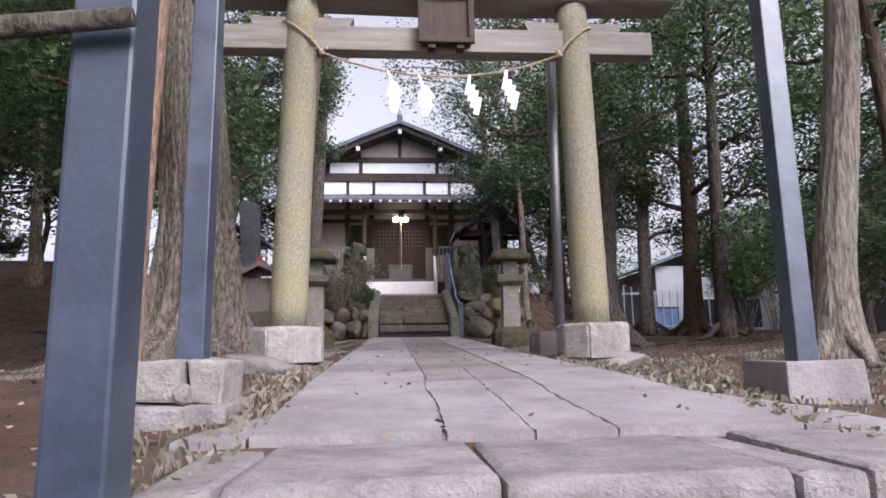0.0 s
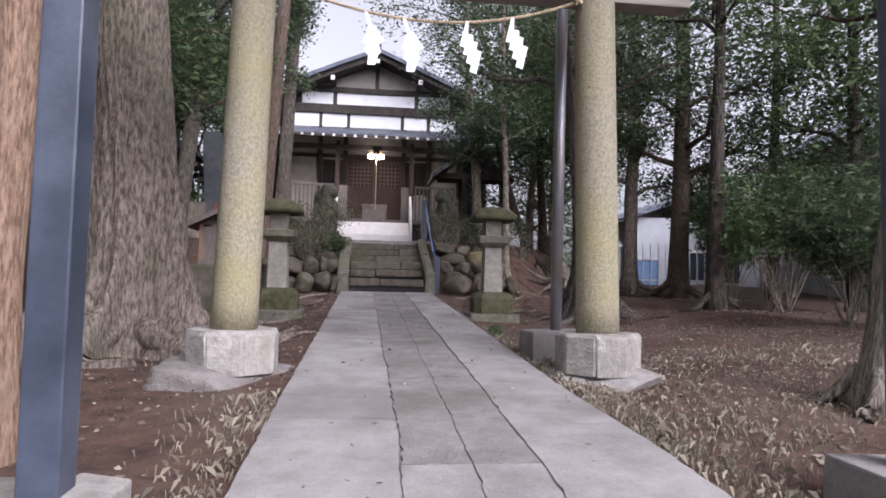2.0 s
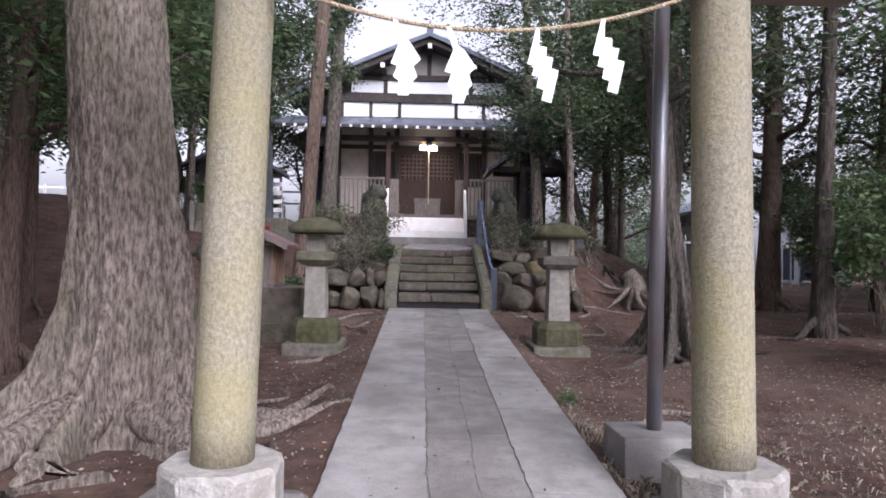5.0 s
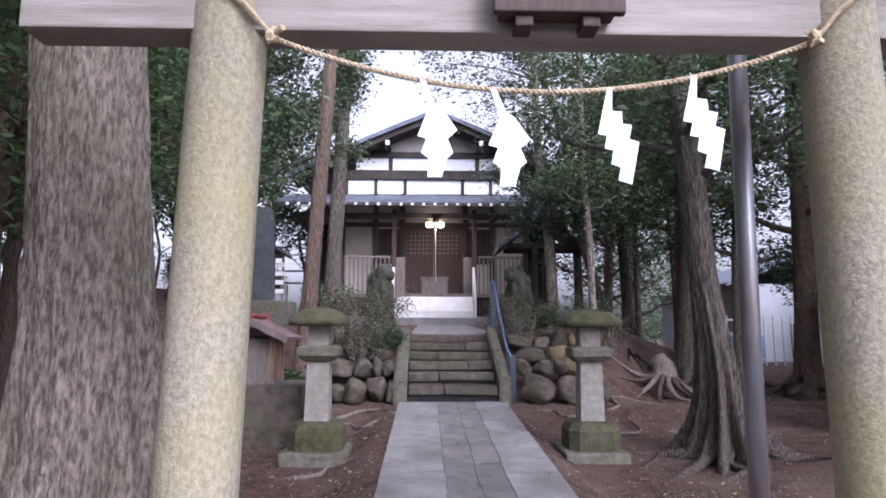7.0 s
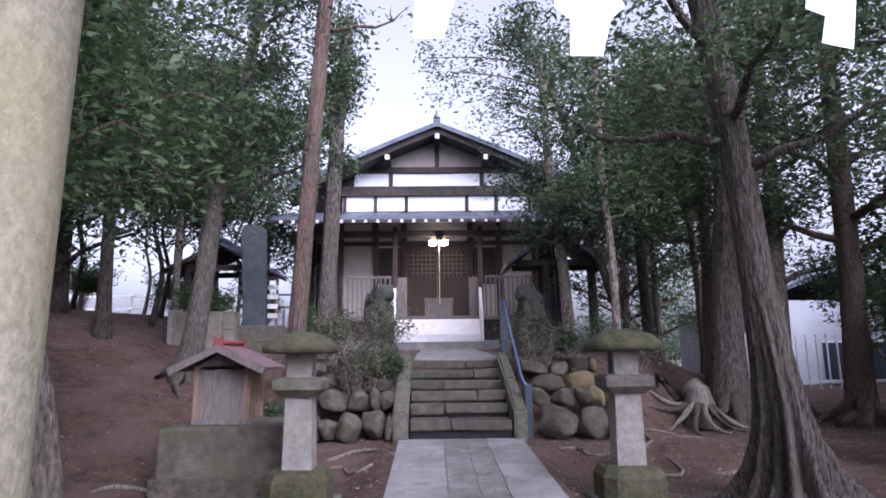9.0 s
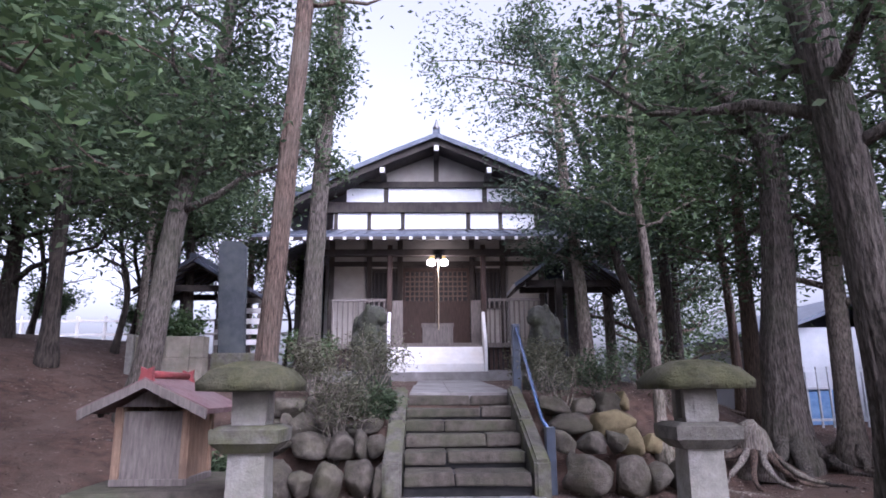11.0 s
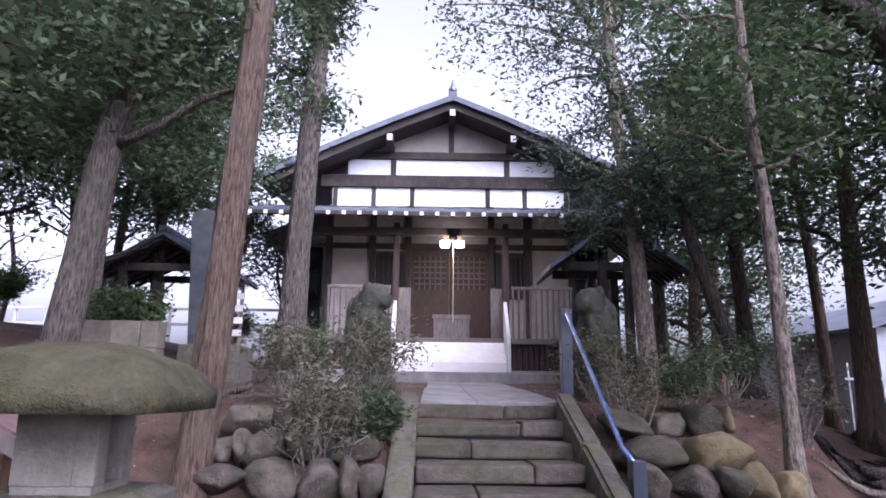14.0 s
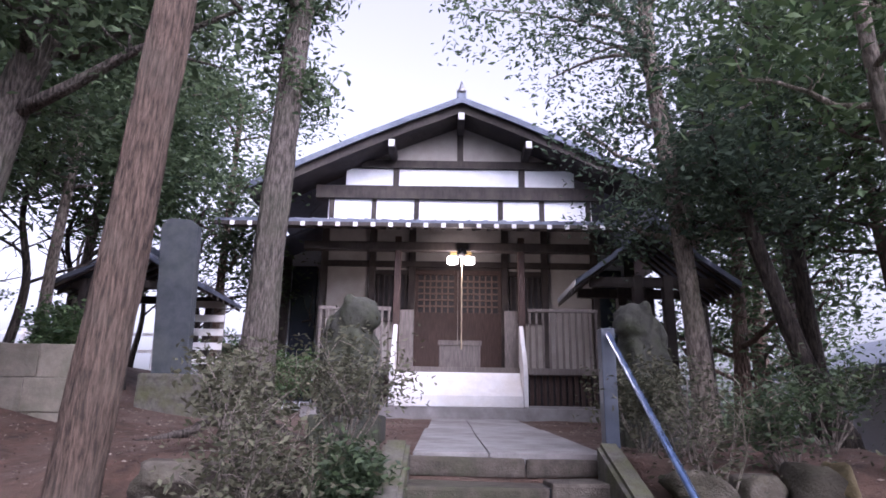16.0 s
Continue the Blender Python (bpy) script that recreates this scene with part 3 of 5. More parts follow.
boulder(bm, (-1.275, -1.8, -0.665), 0.035, 0.03, 0.045, 0.6, 2, 0.3, 5)
part("chip", bm, PLINTH, f)
p = thing("steel_post", "dark blue-grey square steel post close to the street", "post", (-0.985, -3.21, -1.2), "steel posts at the entrance")
part("shaft", boxed(-1.045, -0.93, -3.27, -3.155, -1.8, 3.6, 0.009), STEEL, p)
log = thing("weathered_log", "weathered grey log tied across a steel post", "log", (-1.5, -3.3, 0.2))
bm = bmesh.new()
tube(bm, [(-2.2, -3.25, -0.06), (-1.5, -3.3, 0.015), (-0.92, -3.31, 0.075)], [0.03, 0.025, 0.018], 14, 0.08)
part("timber", bm, BARK_BROWN, log, "", True)

# support pole behind the gate
pole = thing("support_pole", "grey galvanised round pole on a concrete footing", "pole", (1.22, 2.0, -0.4))
bm = bmesh.new()
tube(bm, [(1.215, 2.0, -0.42), (1.235, 2.0, 1.3), (1.28, 2.0, 4.6)], [0.05] * 3, 20)
part("tube", bm, GALV, pole, "", True)
part("footing", boxed(0.945, 1.5, 1.75, 2.25, -0.65, -0.315, 0.015, jitter=0.01), CONCRETE, pole)


# ---- stone lanterns ----
def stone_lantern(x, y, zb, size):
    t = thing("stone_lantern", "old stone lantern with mossy square cap", "lantern", (x, y, zb), "stone lanterns beside the path")
    bm = bmesh.new()
    box(bm, x - 0.38, x + 0.38, y - 0.38, y + 0.38, zb - 0.15, zb + 0.14, 0.03, jitter=0.012)
    part("foot_slab", bm, LANTERN, t)
    bm = bmesh.new()
    lathe(bm, x, y, [(0.315, zb + 0.14), (0.315, zb + 0.36), (0.27, zb + 0.44), (0.2, zb + 0.46)], 16, 0, 0.85)
    part("base", bm, MOSS, t, "mossy stone base block")
    bm = bmesh.new()
    lathe(bm, x, y, [(0.15, zb + 0.46), (0.142, zb + 0.8), (0.135, zb + 1.15)], 12, 0, 0.85)
    part("shaft", bm, PALE, t)
    bm = bmesh.new()
    lathe(bm, x, y, [(0.17, zb + 1.15), (0.25, zb + 1.22), (0.255, zb + 1.31), (0.2, zb + 1.335)], 12, 0, 0.8)
    part("platform", bm, LANTERN, t)
    fb = part("fire_box", boxed(x - 0.12, x + 0.12, y - 0.12, y + 0.12, zb + 1.335, zb + 1.36, 0.004), PALE, t, "pale stone light chamber with openings")
    for a in (-1, 1):
        for b in (-1, 1):
            part("corner_post", boxed(x + a * 0.09 - 0.035, x + a * 0.09 + 0.035, y + b * 0.086 - 0.035, y + b * 0.086 + 0.035, zb + 1.36, zb + 1.57, 0.006), PALE, fb)
    part("front_panel", boxed(x - 0.06, x + 0.06, y - 0.125, y - 0.1, zb + 1.36, zb + 1.57, 0.004), PALE, fb)
    part("back_panel", boxed(x - 0.06, x + 0.06, y + 0.1, y + 0.125, zb + 1.36, zb + 1.57, 0.004), PALE, fb)
    bm = bmesh.new()
    lathe(bm, x, y, [(0.2, zb + 1.57), (0.345, zb + 1.575), (0.35, zb + 1.635), (0.27, zb + 1.725), (0.12, zb + 1.785), (0.03, zb + 1.79)], 20, 0, 0.75)
    part("cap", bm, MOSS, t, "moss-covered stone cap", True)
    t.scale = (size, size, size)
    return t


stone_lantern(1.635, 7.05, -0.51, 1.06)
stone_lantern(-1.83, 7.0, -0.5, 1.06)

# ---- small red-roofed shrine on its stone base ----
hb = thing("stone_pedestal", "mossy stone block base under small shrine", "pedestal", (-2.9, 8.2, -0.3))
bm = boxed(-3.62, -2.22, 7.55, 8.9, -0.55, 0.36, 0.03, jitter=0.015)
part("block", bm, STEP, hb)
bm = boxed(-3.68, -2.16, 7.5, 8.95, -0.6, -0.16, 0.03, jitter=0.03)
part("footing", bm, BOULDER, hb)
hk = thing("small_shrine", "small wooden shrine with faded red roof", "shrine", (-2.9, 8.2, 0.36))
x0, x1, y0, y1, zf, zt = -3.2, -2.6, 7.9, 8.5, 0.36, 1.04
part("sill", boxed(x0 - 0.04, x1 + 0.04, y0 - 0.04, y1 + 0.04, zf, zf + 0.06, 0.006), WOOD_GREY, hk)
for px, py in ((x0, y0), (x1, y0), (x0, y1), (x1, y1)):
    part("post", boxed(px - 0.035, px + 0.035, py - 0.035, py + 0.035, zf + 0.06, zt, 0.005), WOOD_TAN, hk)
part("door", boxed(x0 + 0.035, x1 - 0.035, y0 - 0.012, y0 + 0.012, zf + 0.06, zt - 0.04, 0.003), WOOD_GREY, hk, "plain greyish wooden front panel")
for sx in (x0, x1):
    part("side_wall", boxed(sx - 0.012, sx + 0.012, y0 + 0.035, y1 - 0.035, zf + 0.06, zt, 0.003), WOOD_TAN, hk)
part("back_wall", boxed(x0 + 0.035, x1 - 0.035, y1 - 0.012, y1 + 0.012, zf + 0.06, zt, 0.003), WOOD_TAN, hk)
bm = bmesh.new()
prism(bm, [(x0, zt), (x1, zt), ((x0 + x1) / 2, zt + 0.19)], "y", y0 - 0.005, y0 + 0.02)
part("gable", bm, WOOD_GREY, hk)
for s in (-1, 1):
    bm = bmesh.new()
    xm = (x0 + x1) / 2
    prism(bm, [(xm, zt + 0.20), (xm + s * 0.56, zt - 0.06), (xm + s * 0.57, zt - 0.015), (xm, zt + 0.255)], "y", y0 - 0.26, y1 + 0.2)
    part("roof_slope", bm, RED_ROOF, hk, "faded red sheet roof slope")
    bm = bmesh.new()
    prism(bm, [(xm, zt + 0.165), (xm + s * 0.55, zt - 0.105), (xm + s * 0.555, zt - 0.02), (xm, zt + 0.24)], "y", y0 - 0.275, y0 - 0.245)
    part("barge_board", bm, WOOD_GREY, hk)
bm = bmesh.new()
tube(bm, [(xm, y0 - 0.2, zt + 0.285), (xm, y1 + 0.15, zt + 0.285)], [0.034] * 2, 12)
part("ridge", bm, RED, hk, "bright red ridge roll", True)
for yy in (y0 - 0.23, y1 + 0.16):
    bm = bmesh.new()
    prism(bm, [(xm - 0.07, zt + 0.215), (xm + 0.07, zt + 0.215), (xm + 0.05, zt + 0.29), (xm + 0.055, zt + 0.35), (xm, zt + 0.325), (xm - 0.055, zt + 0.35), (xm - 0.05, zt + 0.29)], "y", yy - 0.02, yy + 0.02)
    part("ridge_end", bm, RED, hk, "red ridge end ornament")


hk.location.x -= 0.05
hb.location.x += 0.08


# ---- main shrine hall ----
hall = thing("shrine_hall", "dark-timbered white-plastered shrine hall with gabled roof", "shrine", (0, 24, 1.5))
WY = 22.4
part("foundation", boxed(-3.3, 3.3, 20.1, 30, 1.2, 1.62, 0.02), CONCRETE, hall, "grey concrete foundation plinth")
part("wall_core", boxed(-3.42, 3.42, WY + 0.06, 30, 1.6, 6.32), PLASTER, hall)
part("veranda_floor", boxed(-3.25, 3.15, 20.55, WY + 0.05, 2.28, 2.42, 0.01), WOOD_GREY, hall)
for i in range(46):
    x = -3.15 + i * 0.137
    if -1.5 < x < 1.4:
        continue
    part("skirt_slat", boxed(x, x + 0.085, 20.66, 20.69, 1.6, 2.28), WOOD_DOOR, hall)
# sheet coloured as the shade under the floor, behind the slats
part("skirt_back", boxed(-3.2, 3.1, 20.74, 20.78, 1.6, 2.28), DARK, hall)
for s in (-1, 1):
    part("wing_wall", boxed(s * 4.15 - 0.7, s * 4.15 + 0.7, 24.0, 24.2, 1.5, 5.9), WHITE, hall, "white plaster side wing wall")
    w = part("wing_window", boxed(s * 4.2 - 0.38, s * 4.2 + 0.32, 23.93, 23.99, 1.75, 5.4, 0.05), GLASS, hall, "tall dark window panel")
    part("wing_post", boxed(s * 4.75 - 0.12, s * 4.75 + 0.12, 23.85, 24.05, 1.4, 5.95), WOOD_DARK, hall)
for x in (-3.43, -2.2, -1.2, 1.15, 2.16, 3.43):
    part("post", boxed(x - 0.085, x + 0.085, WY - 0.05, WY + 0.12, 2.42, 6.31, 0.01), WOOD_DARK, hall)
for x in (-2.8, 2.78):
    part("plaster_panel", boxed(x - 0.53, x + 0.53, WY + 0.02, WY + 0.058, 2.46, 5.85), PLASTER, hall)
part("wall_beam", boxed(-3.5, 3.5, WY - 0.07, WY + 0.05, 5.05, 5.2, 0.01), WOOD_DARK, hall)
for x0, x1 in ((-2.1, -1.29), (1.25, 2.06)):
    # the pane is painted with the deep shade seen between the bars
    win = part("lattice_window", boxed(x0, x1, WY + 0.03, WY + 0.055, 3.75, 4.85), DARK, hall, "window with upright bars over shade-dark backing")
    for i in range(6):
        xx = x0 + 0.06 + (x1 - x0 - 0.12) * i / 5
        part("bar", boxed(xx - 0.022, xx + 0.022, WY - 0.01, WY + 0.028, 3.75, 4.85, 0.004), WOOD_DARK, win)
    part("frame_rail", boxed(x0, x1, WY - 0.03, WY + 0.028, 4.85, 4.97, 0.006), WOOD_DARK, win)
    part("frame_rail", boxed(x0, x1, WY - 0.03, WY + 0.028, 3.65, 3.75, 0.006), WOOD_DARK, win)
# double lattice doors
for x0, x1 in ((-1.11, -0.035), (-0.025, 1.06)):
    d = part("lattice_door", boxed(x0, x1, WY - 0.02, WY + 0.02, 2.44, 3.9, 0.006), WOOD_DOOR, hall, "reddish-brown wooden door with lattice top")
    # backing in the shade colour makes the lattice openings dark
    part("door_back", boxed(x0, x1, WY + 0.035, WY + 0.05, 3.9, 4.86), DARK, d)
    part("stile", boxed(x0, x0 + 0.09, WY - 0.025, WY + 0.03, 3.9, 4.86, 0.004), WOOD_DOOR, d)
    part("stile", boxed(x1 - 0.09, x1, WY - 0.025, WY + 0.03, 3.9, 4.86, 0.004), WOOD_DOOR, d)
    part("top_rail", boxed(x0, x1, WY - 0.027, WY + 0.03, 4.86, 4.98, 0.004), WOOD_DOOR, d)
    for i in range(1, 6):
        xx = x0 + 0.09 + (x1 - x0 - 0.18) * i / 6
        part("lattice_bar", boxed(xx - 0.02, xx + 0.02, WY - 0.01, WY + 0.02, 3.9, 4.86), LATTICE, d)
    for i in range(1, 6):
        zz = 3.9 + 0.96 * i / 6
        part("lattice_bar", boxed(x0 + 0.09, x1 - 0.09, WY - 0.014, WY + 0.016, zz - 0.02, zz + 0.02), LATTICE, d)
part("transom", boxed(-1.11, 1.06, WY, WY + 0.05, 4.99, 5.05), WOOD_DARK, hall)
part("over_door_panel", boxed(-1.11, 1.06, WY + 0.01, WY + 0.056, 5.2, 5.95), PLASTER, hall)
# porch posts and side boards
for x in (-1.44, 1.38):
    part("porch_post", boxed(x - 0.075, x + 0.075, 20.78, 20.93, 2.42, 5.4, 0.012), WOOD_DOOR, hall, "dark brown porch post")
for x0, x1 in ((-1.36, -1.05), (1.0, 1.3)):
    part("porch_board", boxed(x0, x1, 20.95, 21.0, 2.42, 3.72, 0.006), WOOD_GREY, hall, "grey board beside the entrance")
part("porch_beam", boxed(-3.6, 3.6, 20.74, 20.95, 5.06, 5.26, 0.015), WOOD_DARK, hall)
# railings
for x0, x1 in ((-3.15, -1.55), (1.5, 3.05)):
    r = part("railing", boxed(x0, x1, 20.70, 20.76, 3.66, 3.74, 0.01), WOOD_GREY, hall, "grey wooden veranda railing")
    n = 11
    for i in range(n):
        xx = x0 + 0.04 + (x1 - x0 - 0.08) * i / (n - 1)
        part("baluster", boxed(xx - 0.024, xx + 0.024, 20.71, 20.75, 2.42, 3.66, 0.004), WOOD_GREY, r)
# white boarded ramp over the steps
rp = thing("white_ramp", "white-painted board ramp with side rails", "ramp", (0, 20.3, 1.6))
bm = bmesh.new()
prism(bm, [(19.95, 1.58), (20.58, 1.58), (20.58, 2.30), (20.45, 2.30), (19.98, 1.80)], "x", -1.36, 1.28)
part("board", bm, WHITE_BOARD, rp)
for x in (-1.43, 1.33):
    bm = bmesh.new()
    prism(bm, [(19.9, 1.58), (20.6, 1.58), (20.7, 3.2), (20.62, 3.34), (19.98, 2.45), (19.9, 2.2)], "x", x - 0.045, x + 0.045)
    bmesh.ops.bevel(bm, geom=bm.edges[:], offset=0.008, segments=1, affect="EDGES")
    part("side_rail", bm, WHITE_BOARD, rp)
bm = boxed(-2.3, 2.7, 19.55, 20.05, 1.2, 1.56, 0.02)
part("kerb", bm, CONCRETE, rp, "low concrete kerb")
ob_box = thing("offering_box", "plain pale wooden offering box on veranda", "box", (0, 20.9, 2.42))
bm = boxed(-0.46, 0.44, 20.72, 21.25, 2.43, 2.98, 0.012)
part("body", bm, WOOD_GREY, ob_box)
bm = bmesh.new()
for i in range(7):
    y = 20.76 + i * 0.075
    box(bm, -0.42, 0.40, y, y + 0.035, 2.98, 3.0)
part("slat_top", bm, WOOD_GREY, ob_box)
bm = boxed(-0.49, 0.47, 20.70, 20.73, 2.9, 3.01, 0.006)
part("rim", bm, WOOD_GREY, ob_box)
bell = thing("bell_rope", "braided pale bell rope above offering box", "rope", (0.02, 20.65, 5.0))
bm = bmesh.new()
tube(bm, [(0.02 + 0.004 * math.sin(i * 1.7), 20.66 + 0.004 * math.cos(i * 1.7), 5.05 - 0.08 * i) for i in range(29)], [0.014] * 29, 8, 0.12)
part("rope", bm, ROPE, bell, "", True)
bm = bmesh.new()
lathe(bm, 0.02, 20.66, [(0.03, 4.86), (0.10, 4.9), (0.12, 4.98), (0.09, 5.07), (0.02, 5.1)], 14)
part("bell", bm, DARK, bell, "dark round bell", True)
# porch lamp
lamp = thing("porch_lamp", "lit porch lamp with two glowing shades", "lamp", (0, 20.9, 4.8))
for x in (-0.19, 0.19):
    bm = bmesh.new()
    lathe(bm, x, 20.86, [(0.06, 4.77), (0.125, 4.79), (0.125, 4.93), (0.06, 4.95)], 12)
    part("shade", bm, LAMP, lamp, "glowing frosted glass shade", True)
for x in (-0.17, 0.17):
    bm = bmesh.new()
    box(bm, x - 0.075, x + 0.075, 20.83, 20.89, 4.98, 5.16, 0.01)
    part("bracket", bm, GOLD, lamp, "brass lattice bracket")
part("stem", boxed(-0.26, 0.26, 20.86, 20.9, 4.94, 4.98, 0.005), WOOD_DARK, lamp)
pl_data = bpy.data.lights.new("porch_light", "POINT")
pl_data.energy, pl_data.color, pl_data.shadow_soft_size = 45, (1, 0.86, 0.68), 0.1
plo = new("porch_light", pl_data)
plo.location = (0, 20.6, 4.72)


# pent roof over the porch
def pent(x0, x1, y0, z0, y1, z1, thick):
    bm = bmesh.new()
    prism(bm, [(y0, z0), (y1, z1), (y1, z1 - thick), (y0, z0 - thick)], "x", x0, x1)
    return bm


part("pent_roof", pent(-5.4, 5.4, 19.9, 5.52, WY + 0.05, 6.28, 0.07), ROOF, hall, "bluish-grey sheet metal pent roof")
part("pent_fascia", boxed(-5.4, 5.4, 19.88, 19.96, 5.36, 5.45, 0.008), WOOD_DARK, hall)
for i in range(27):
    x = -5.0 + i * 0.383
    bm = bmesh.new()
    prism(bm, [(20.0, 5.34), (WY, 6.04), (WY, 6.12), (20.0, 5.43)], "x", x - 0.045, x + 0.045)
    r = part("rafter", bm, WOOD_DARK, hall)
    part("rafter_cap", boxed(x - 0.047, x + 0.047, 19.855, 19.879, 5.345, 5.44), WHITE_BOARD, r, "white-painted rafter end")
    bm = bmesh.new()
    prism(bm, [(19.9, 5.522), (WY, 6.283), (WY, 6.31), (19.9, 5.549)], "x", x + 0.18, x + 0.2)
    part("roof_seam", bm, ROOF, r)
for s in (-1, 1):
    bm = bmesh.new()
    prism(bm, [(s * 5.4, 5.46), (s * 3.4, 6.28), (s * 3.4, 6.21), (s * 5.4, 5.39)], "y", WY + 0.06, 30)
    part("side_roof", bm, ROOF, hall)
# gable wall
part("gable_wall_low", boxed(-3.42, 3.42, WY + 0.02, WY + 0.2, 6.32, 6.86), WHITE, hall, "row of white plaster panels")
for x in (-3.33, -2.23, -1.12, 1.06, 2.13, 3.33):
    part("gable_post", boxed(x - 0.065, x + 0.065, WY - 0.02, WY + 0.019, 6.3, 6.86, 0.006), WOOD_DARK, hall)
part("gable_beam", boxed(-3.75, 3.75, WY - 0.09, WY + 0.2, 6.86, 7.22, 0.015), WOOD_DARK, hall)
part("gable_wall_mid", boxed(-3.0, 3.0, WY + 0.02, WY + 0.2, 7.22, 7.72), WHITE, hall, "white plaster panels under the gable")
for x in (-1.68, 1.62):
    part("gable_post", boxed(x - 0.08, x + 0.08, WY - 0.02, WY + 0.019, 7.22, 7.95, 0.006), WOOD_DARK, hall)
part("gable_beam", boxed(-2.6, 2.6, WY - 0.07, WY + 0.2, 7.72, 7.94, 0.012), WOOD_DARK, hall)
bm = bmesh.new()
prism(bm, [(-2.5, 7.94), (2.5, 7.94), (0, 9.03)], "y", WY + 0.02, WY + 0.2)
part("gable_wall_top", bm, PLASTER, hall, "grey plaster gable triangle")
part("gable_post", boxed(-0.08, 0.08, WY - 0.03, WY + 0.019, 7.94, 8.98, 0.006), WOOD_DARK, hall)
prof = [(0, 9.3), (1.3, 8.77), (2.6, 8.2), (3.9, 7.58), (5.2, 6.92)]
for s in (-1, 1):
    up = [(s * x, z) for x, z in prof]
    bm = bmesh.new()
    prism(bm, up + [(x, z - 0.10) for x, z in reversed(up)], "y", 21.4, 31)
    part("roof_slope", bm, ROOF, hall, "bluish-grey metal roof slope")
    bm = bmesh.new()
    prism(bm, [(x, z - 0.105) for x, z in up] + [(x, z - 0.38) for x, z in reversed(up)], "y", 21.5, 21.58)
    part("barge_board", bm, WOOD_DARK, hall)
    bm = bmesh.new()
    prism(bm, [(x, z - 0.002) for x, z in up] + [(x, z - 0.16) for x, z in reversed(up)], "y", 21.36, 21.398)
    part("roof_edge", bm, ROOF, hall)
    bm = bmesh.new()
    prism(bm, [(x, z - 0.3) for x, z in up] + [(x, z - 0.36) for x, z in reversed(up)], "y", 21.6, WY + 0.3)
    part("soffit", bm, WOOD_DARK, hall)
for x, z in ((0, 8.78), (-1.75, 8.02), (1.7, 8.02)):
    q = part("purlin", boxed(x - 0.09, x + 0.09, 21.45, WY + 0.1, z - 0.1, z + 0.12, 0.01), WOOD_DARK, hall)
    part("purlin_cap", boxed(x - 0.075, x + 0.075, 21.425, 21.449, z - 0.08, z + 0.10), WHITE_BOARD, q, "white-painted purlin end")
bm = boxed(-0.12, 0.12, 21.36, 31, 9.27, 9.42, 0.02)
part("ridge", bm, ROOF, hall)
bm = bmesh.new()
lathe(bm, 0, 21.45, [(0.1, 9.4), (0.13, 9.48), (0.08, 9.56), (0.05, 9.64), (0.015, 9.78)], 12)
part("finial", bm, GALV, hall, "pale metal ridge finial", True)


for ob in (hall, rp, ob_box, bell, lamp, plo):
    ob.location += Vector((-0.17, 0.14, 0.11))


# ---- roofed wash basin shelter beside the hall ----
def open_shelter(name, label, x0, x1, y0, y1, zg, ze, zr, pillars):
    t = thing(name, label, "shelter", ((x0 + x1) / 2, (y0 + y1) / 2, zg))
    xm = (x0 + x1) / 2
    for s in (-1, 1):
        bm = bmesh.new()
        xe = x0 if s < 0 else x1
        prism(bm, [(xm, zr), (xm + (xe - xm) * 0.55, ze + (zr - ze) * 0.38), (xe, ze), (xe, ze - 0.09), (xm + (xe - xm) * 0.55, ze + (zr - ze) * 0.38 - 0.1), (xm, zr - 0.12)], "y", y0, y1)
        part("roof_slope", bm, ROOF, t)
        for i in range(7):
            yy = y0 + 0.1 + (y1 - y0 - 0.2) * i / 6
            bm = bmesh.new()
            prism(bm, [(xm, zr - 0.14), (xe, ze - 0.1), (xe, ze - 0.17), (xm, zr - 0.22)], "y", yy - 0.035, yy + 0.035)
            part("rafter", bm, WOOD_DARK, t)
    for px in (x0 + pillars, x1 - pillars):
        for py in (y0 + 0.35, y1 - 0.35):
            part("pillar", boxed(px - 0.08, px + 0.08, py - 0.08, py + 0.08, zg - 0.2, ze + 0.15, 0.012), WOOD_DARK, t)
    for py in (y0 + 0.35, y1 - 0.35):
        part("tie_beam", boxed(x0 + 0.3, x1 - 0.3, py - 0.05, py + 0.05, ze - 0.05, ze + 0.12, 0.01), WOOD_DARK, t)
    part("ridge_beam", boxed(xm - 0.1, xm + 0.1, y0 - 0.03, y1 + 0.03, zr - 0.05, zr + 0.09, 0.02), ROOF, t)
    return t


open_shelter("wash_shelter", "dark timber roofed wash shelter beside hall", 1.6, 4.3, 16.9, 18.6, 1.35, 3.66, 4.8, 1.1)
basin = thing("water_basin", "grey stone water basin under the shelter", "basin", (2.95, 17.75, 1.35))
part("trough", boxed(2.6, 3.4, 17.4, 18.1, 1.25, 1.95, 0.04), LANTERN, basin)
open_shelter("side_shelter", "dark timber open shelter with low roof", -8.3, -5.2, 18.9, 21.3, 2.2, 3.9, 4.75, 0.6)
sign = thing("white_slat_fence", "white horizontal slat fence panel", "fence", (-5.9, 20.9, 2.1))
for i in range(5):
    z = 2.5 + i * 0.3
    part("slat", boxed(-6.6, -5.3, 20.5, 20.53, z, z + 0.15), WHITE_BOARD, sign)
for x in (-6.55, -5.35):
    part("post", boxed(x - 0.04, x + 0.04, 20.54, 20.6, 1.8, 4.0), WOOD_GREY, sign)
mon = thing("stone_monument", "tall dark slate memorial tablet on base", "monument", (-5.2, 18.4, 1.6))
bm = bmesh.new()
prism(bm, [(-5.5, 2.1), (-4.85, 2.1), (-4.95, 4.9), (-5.1, 5.02), (-5.55, 5.05), (-5.66, 4.9)], "y", 18.3, 18.5)
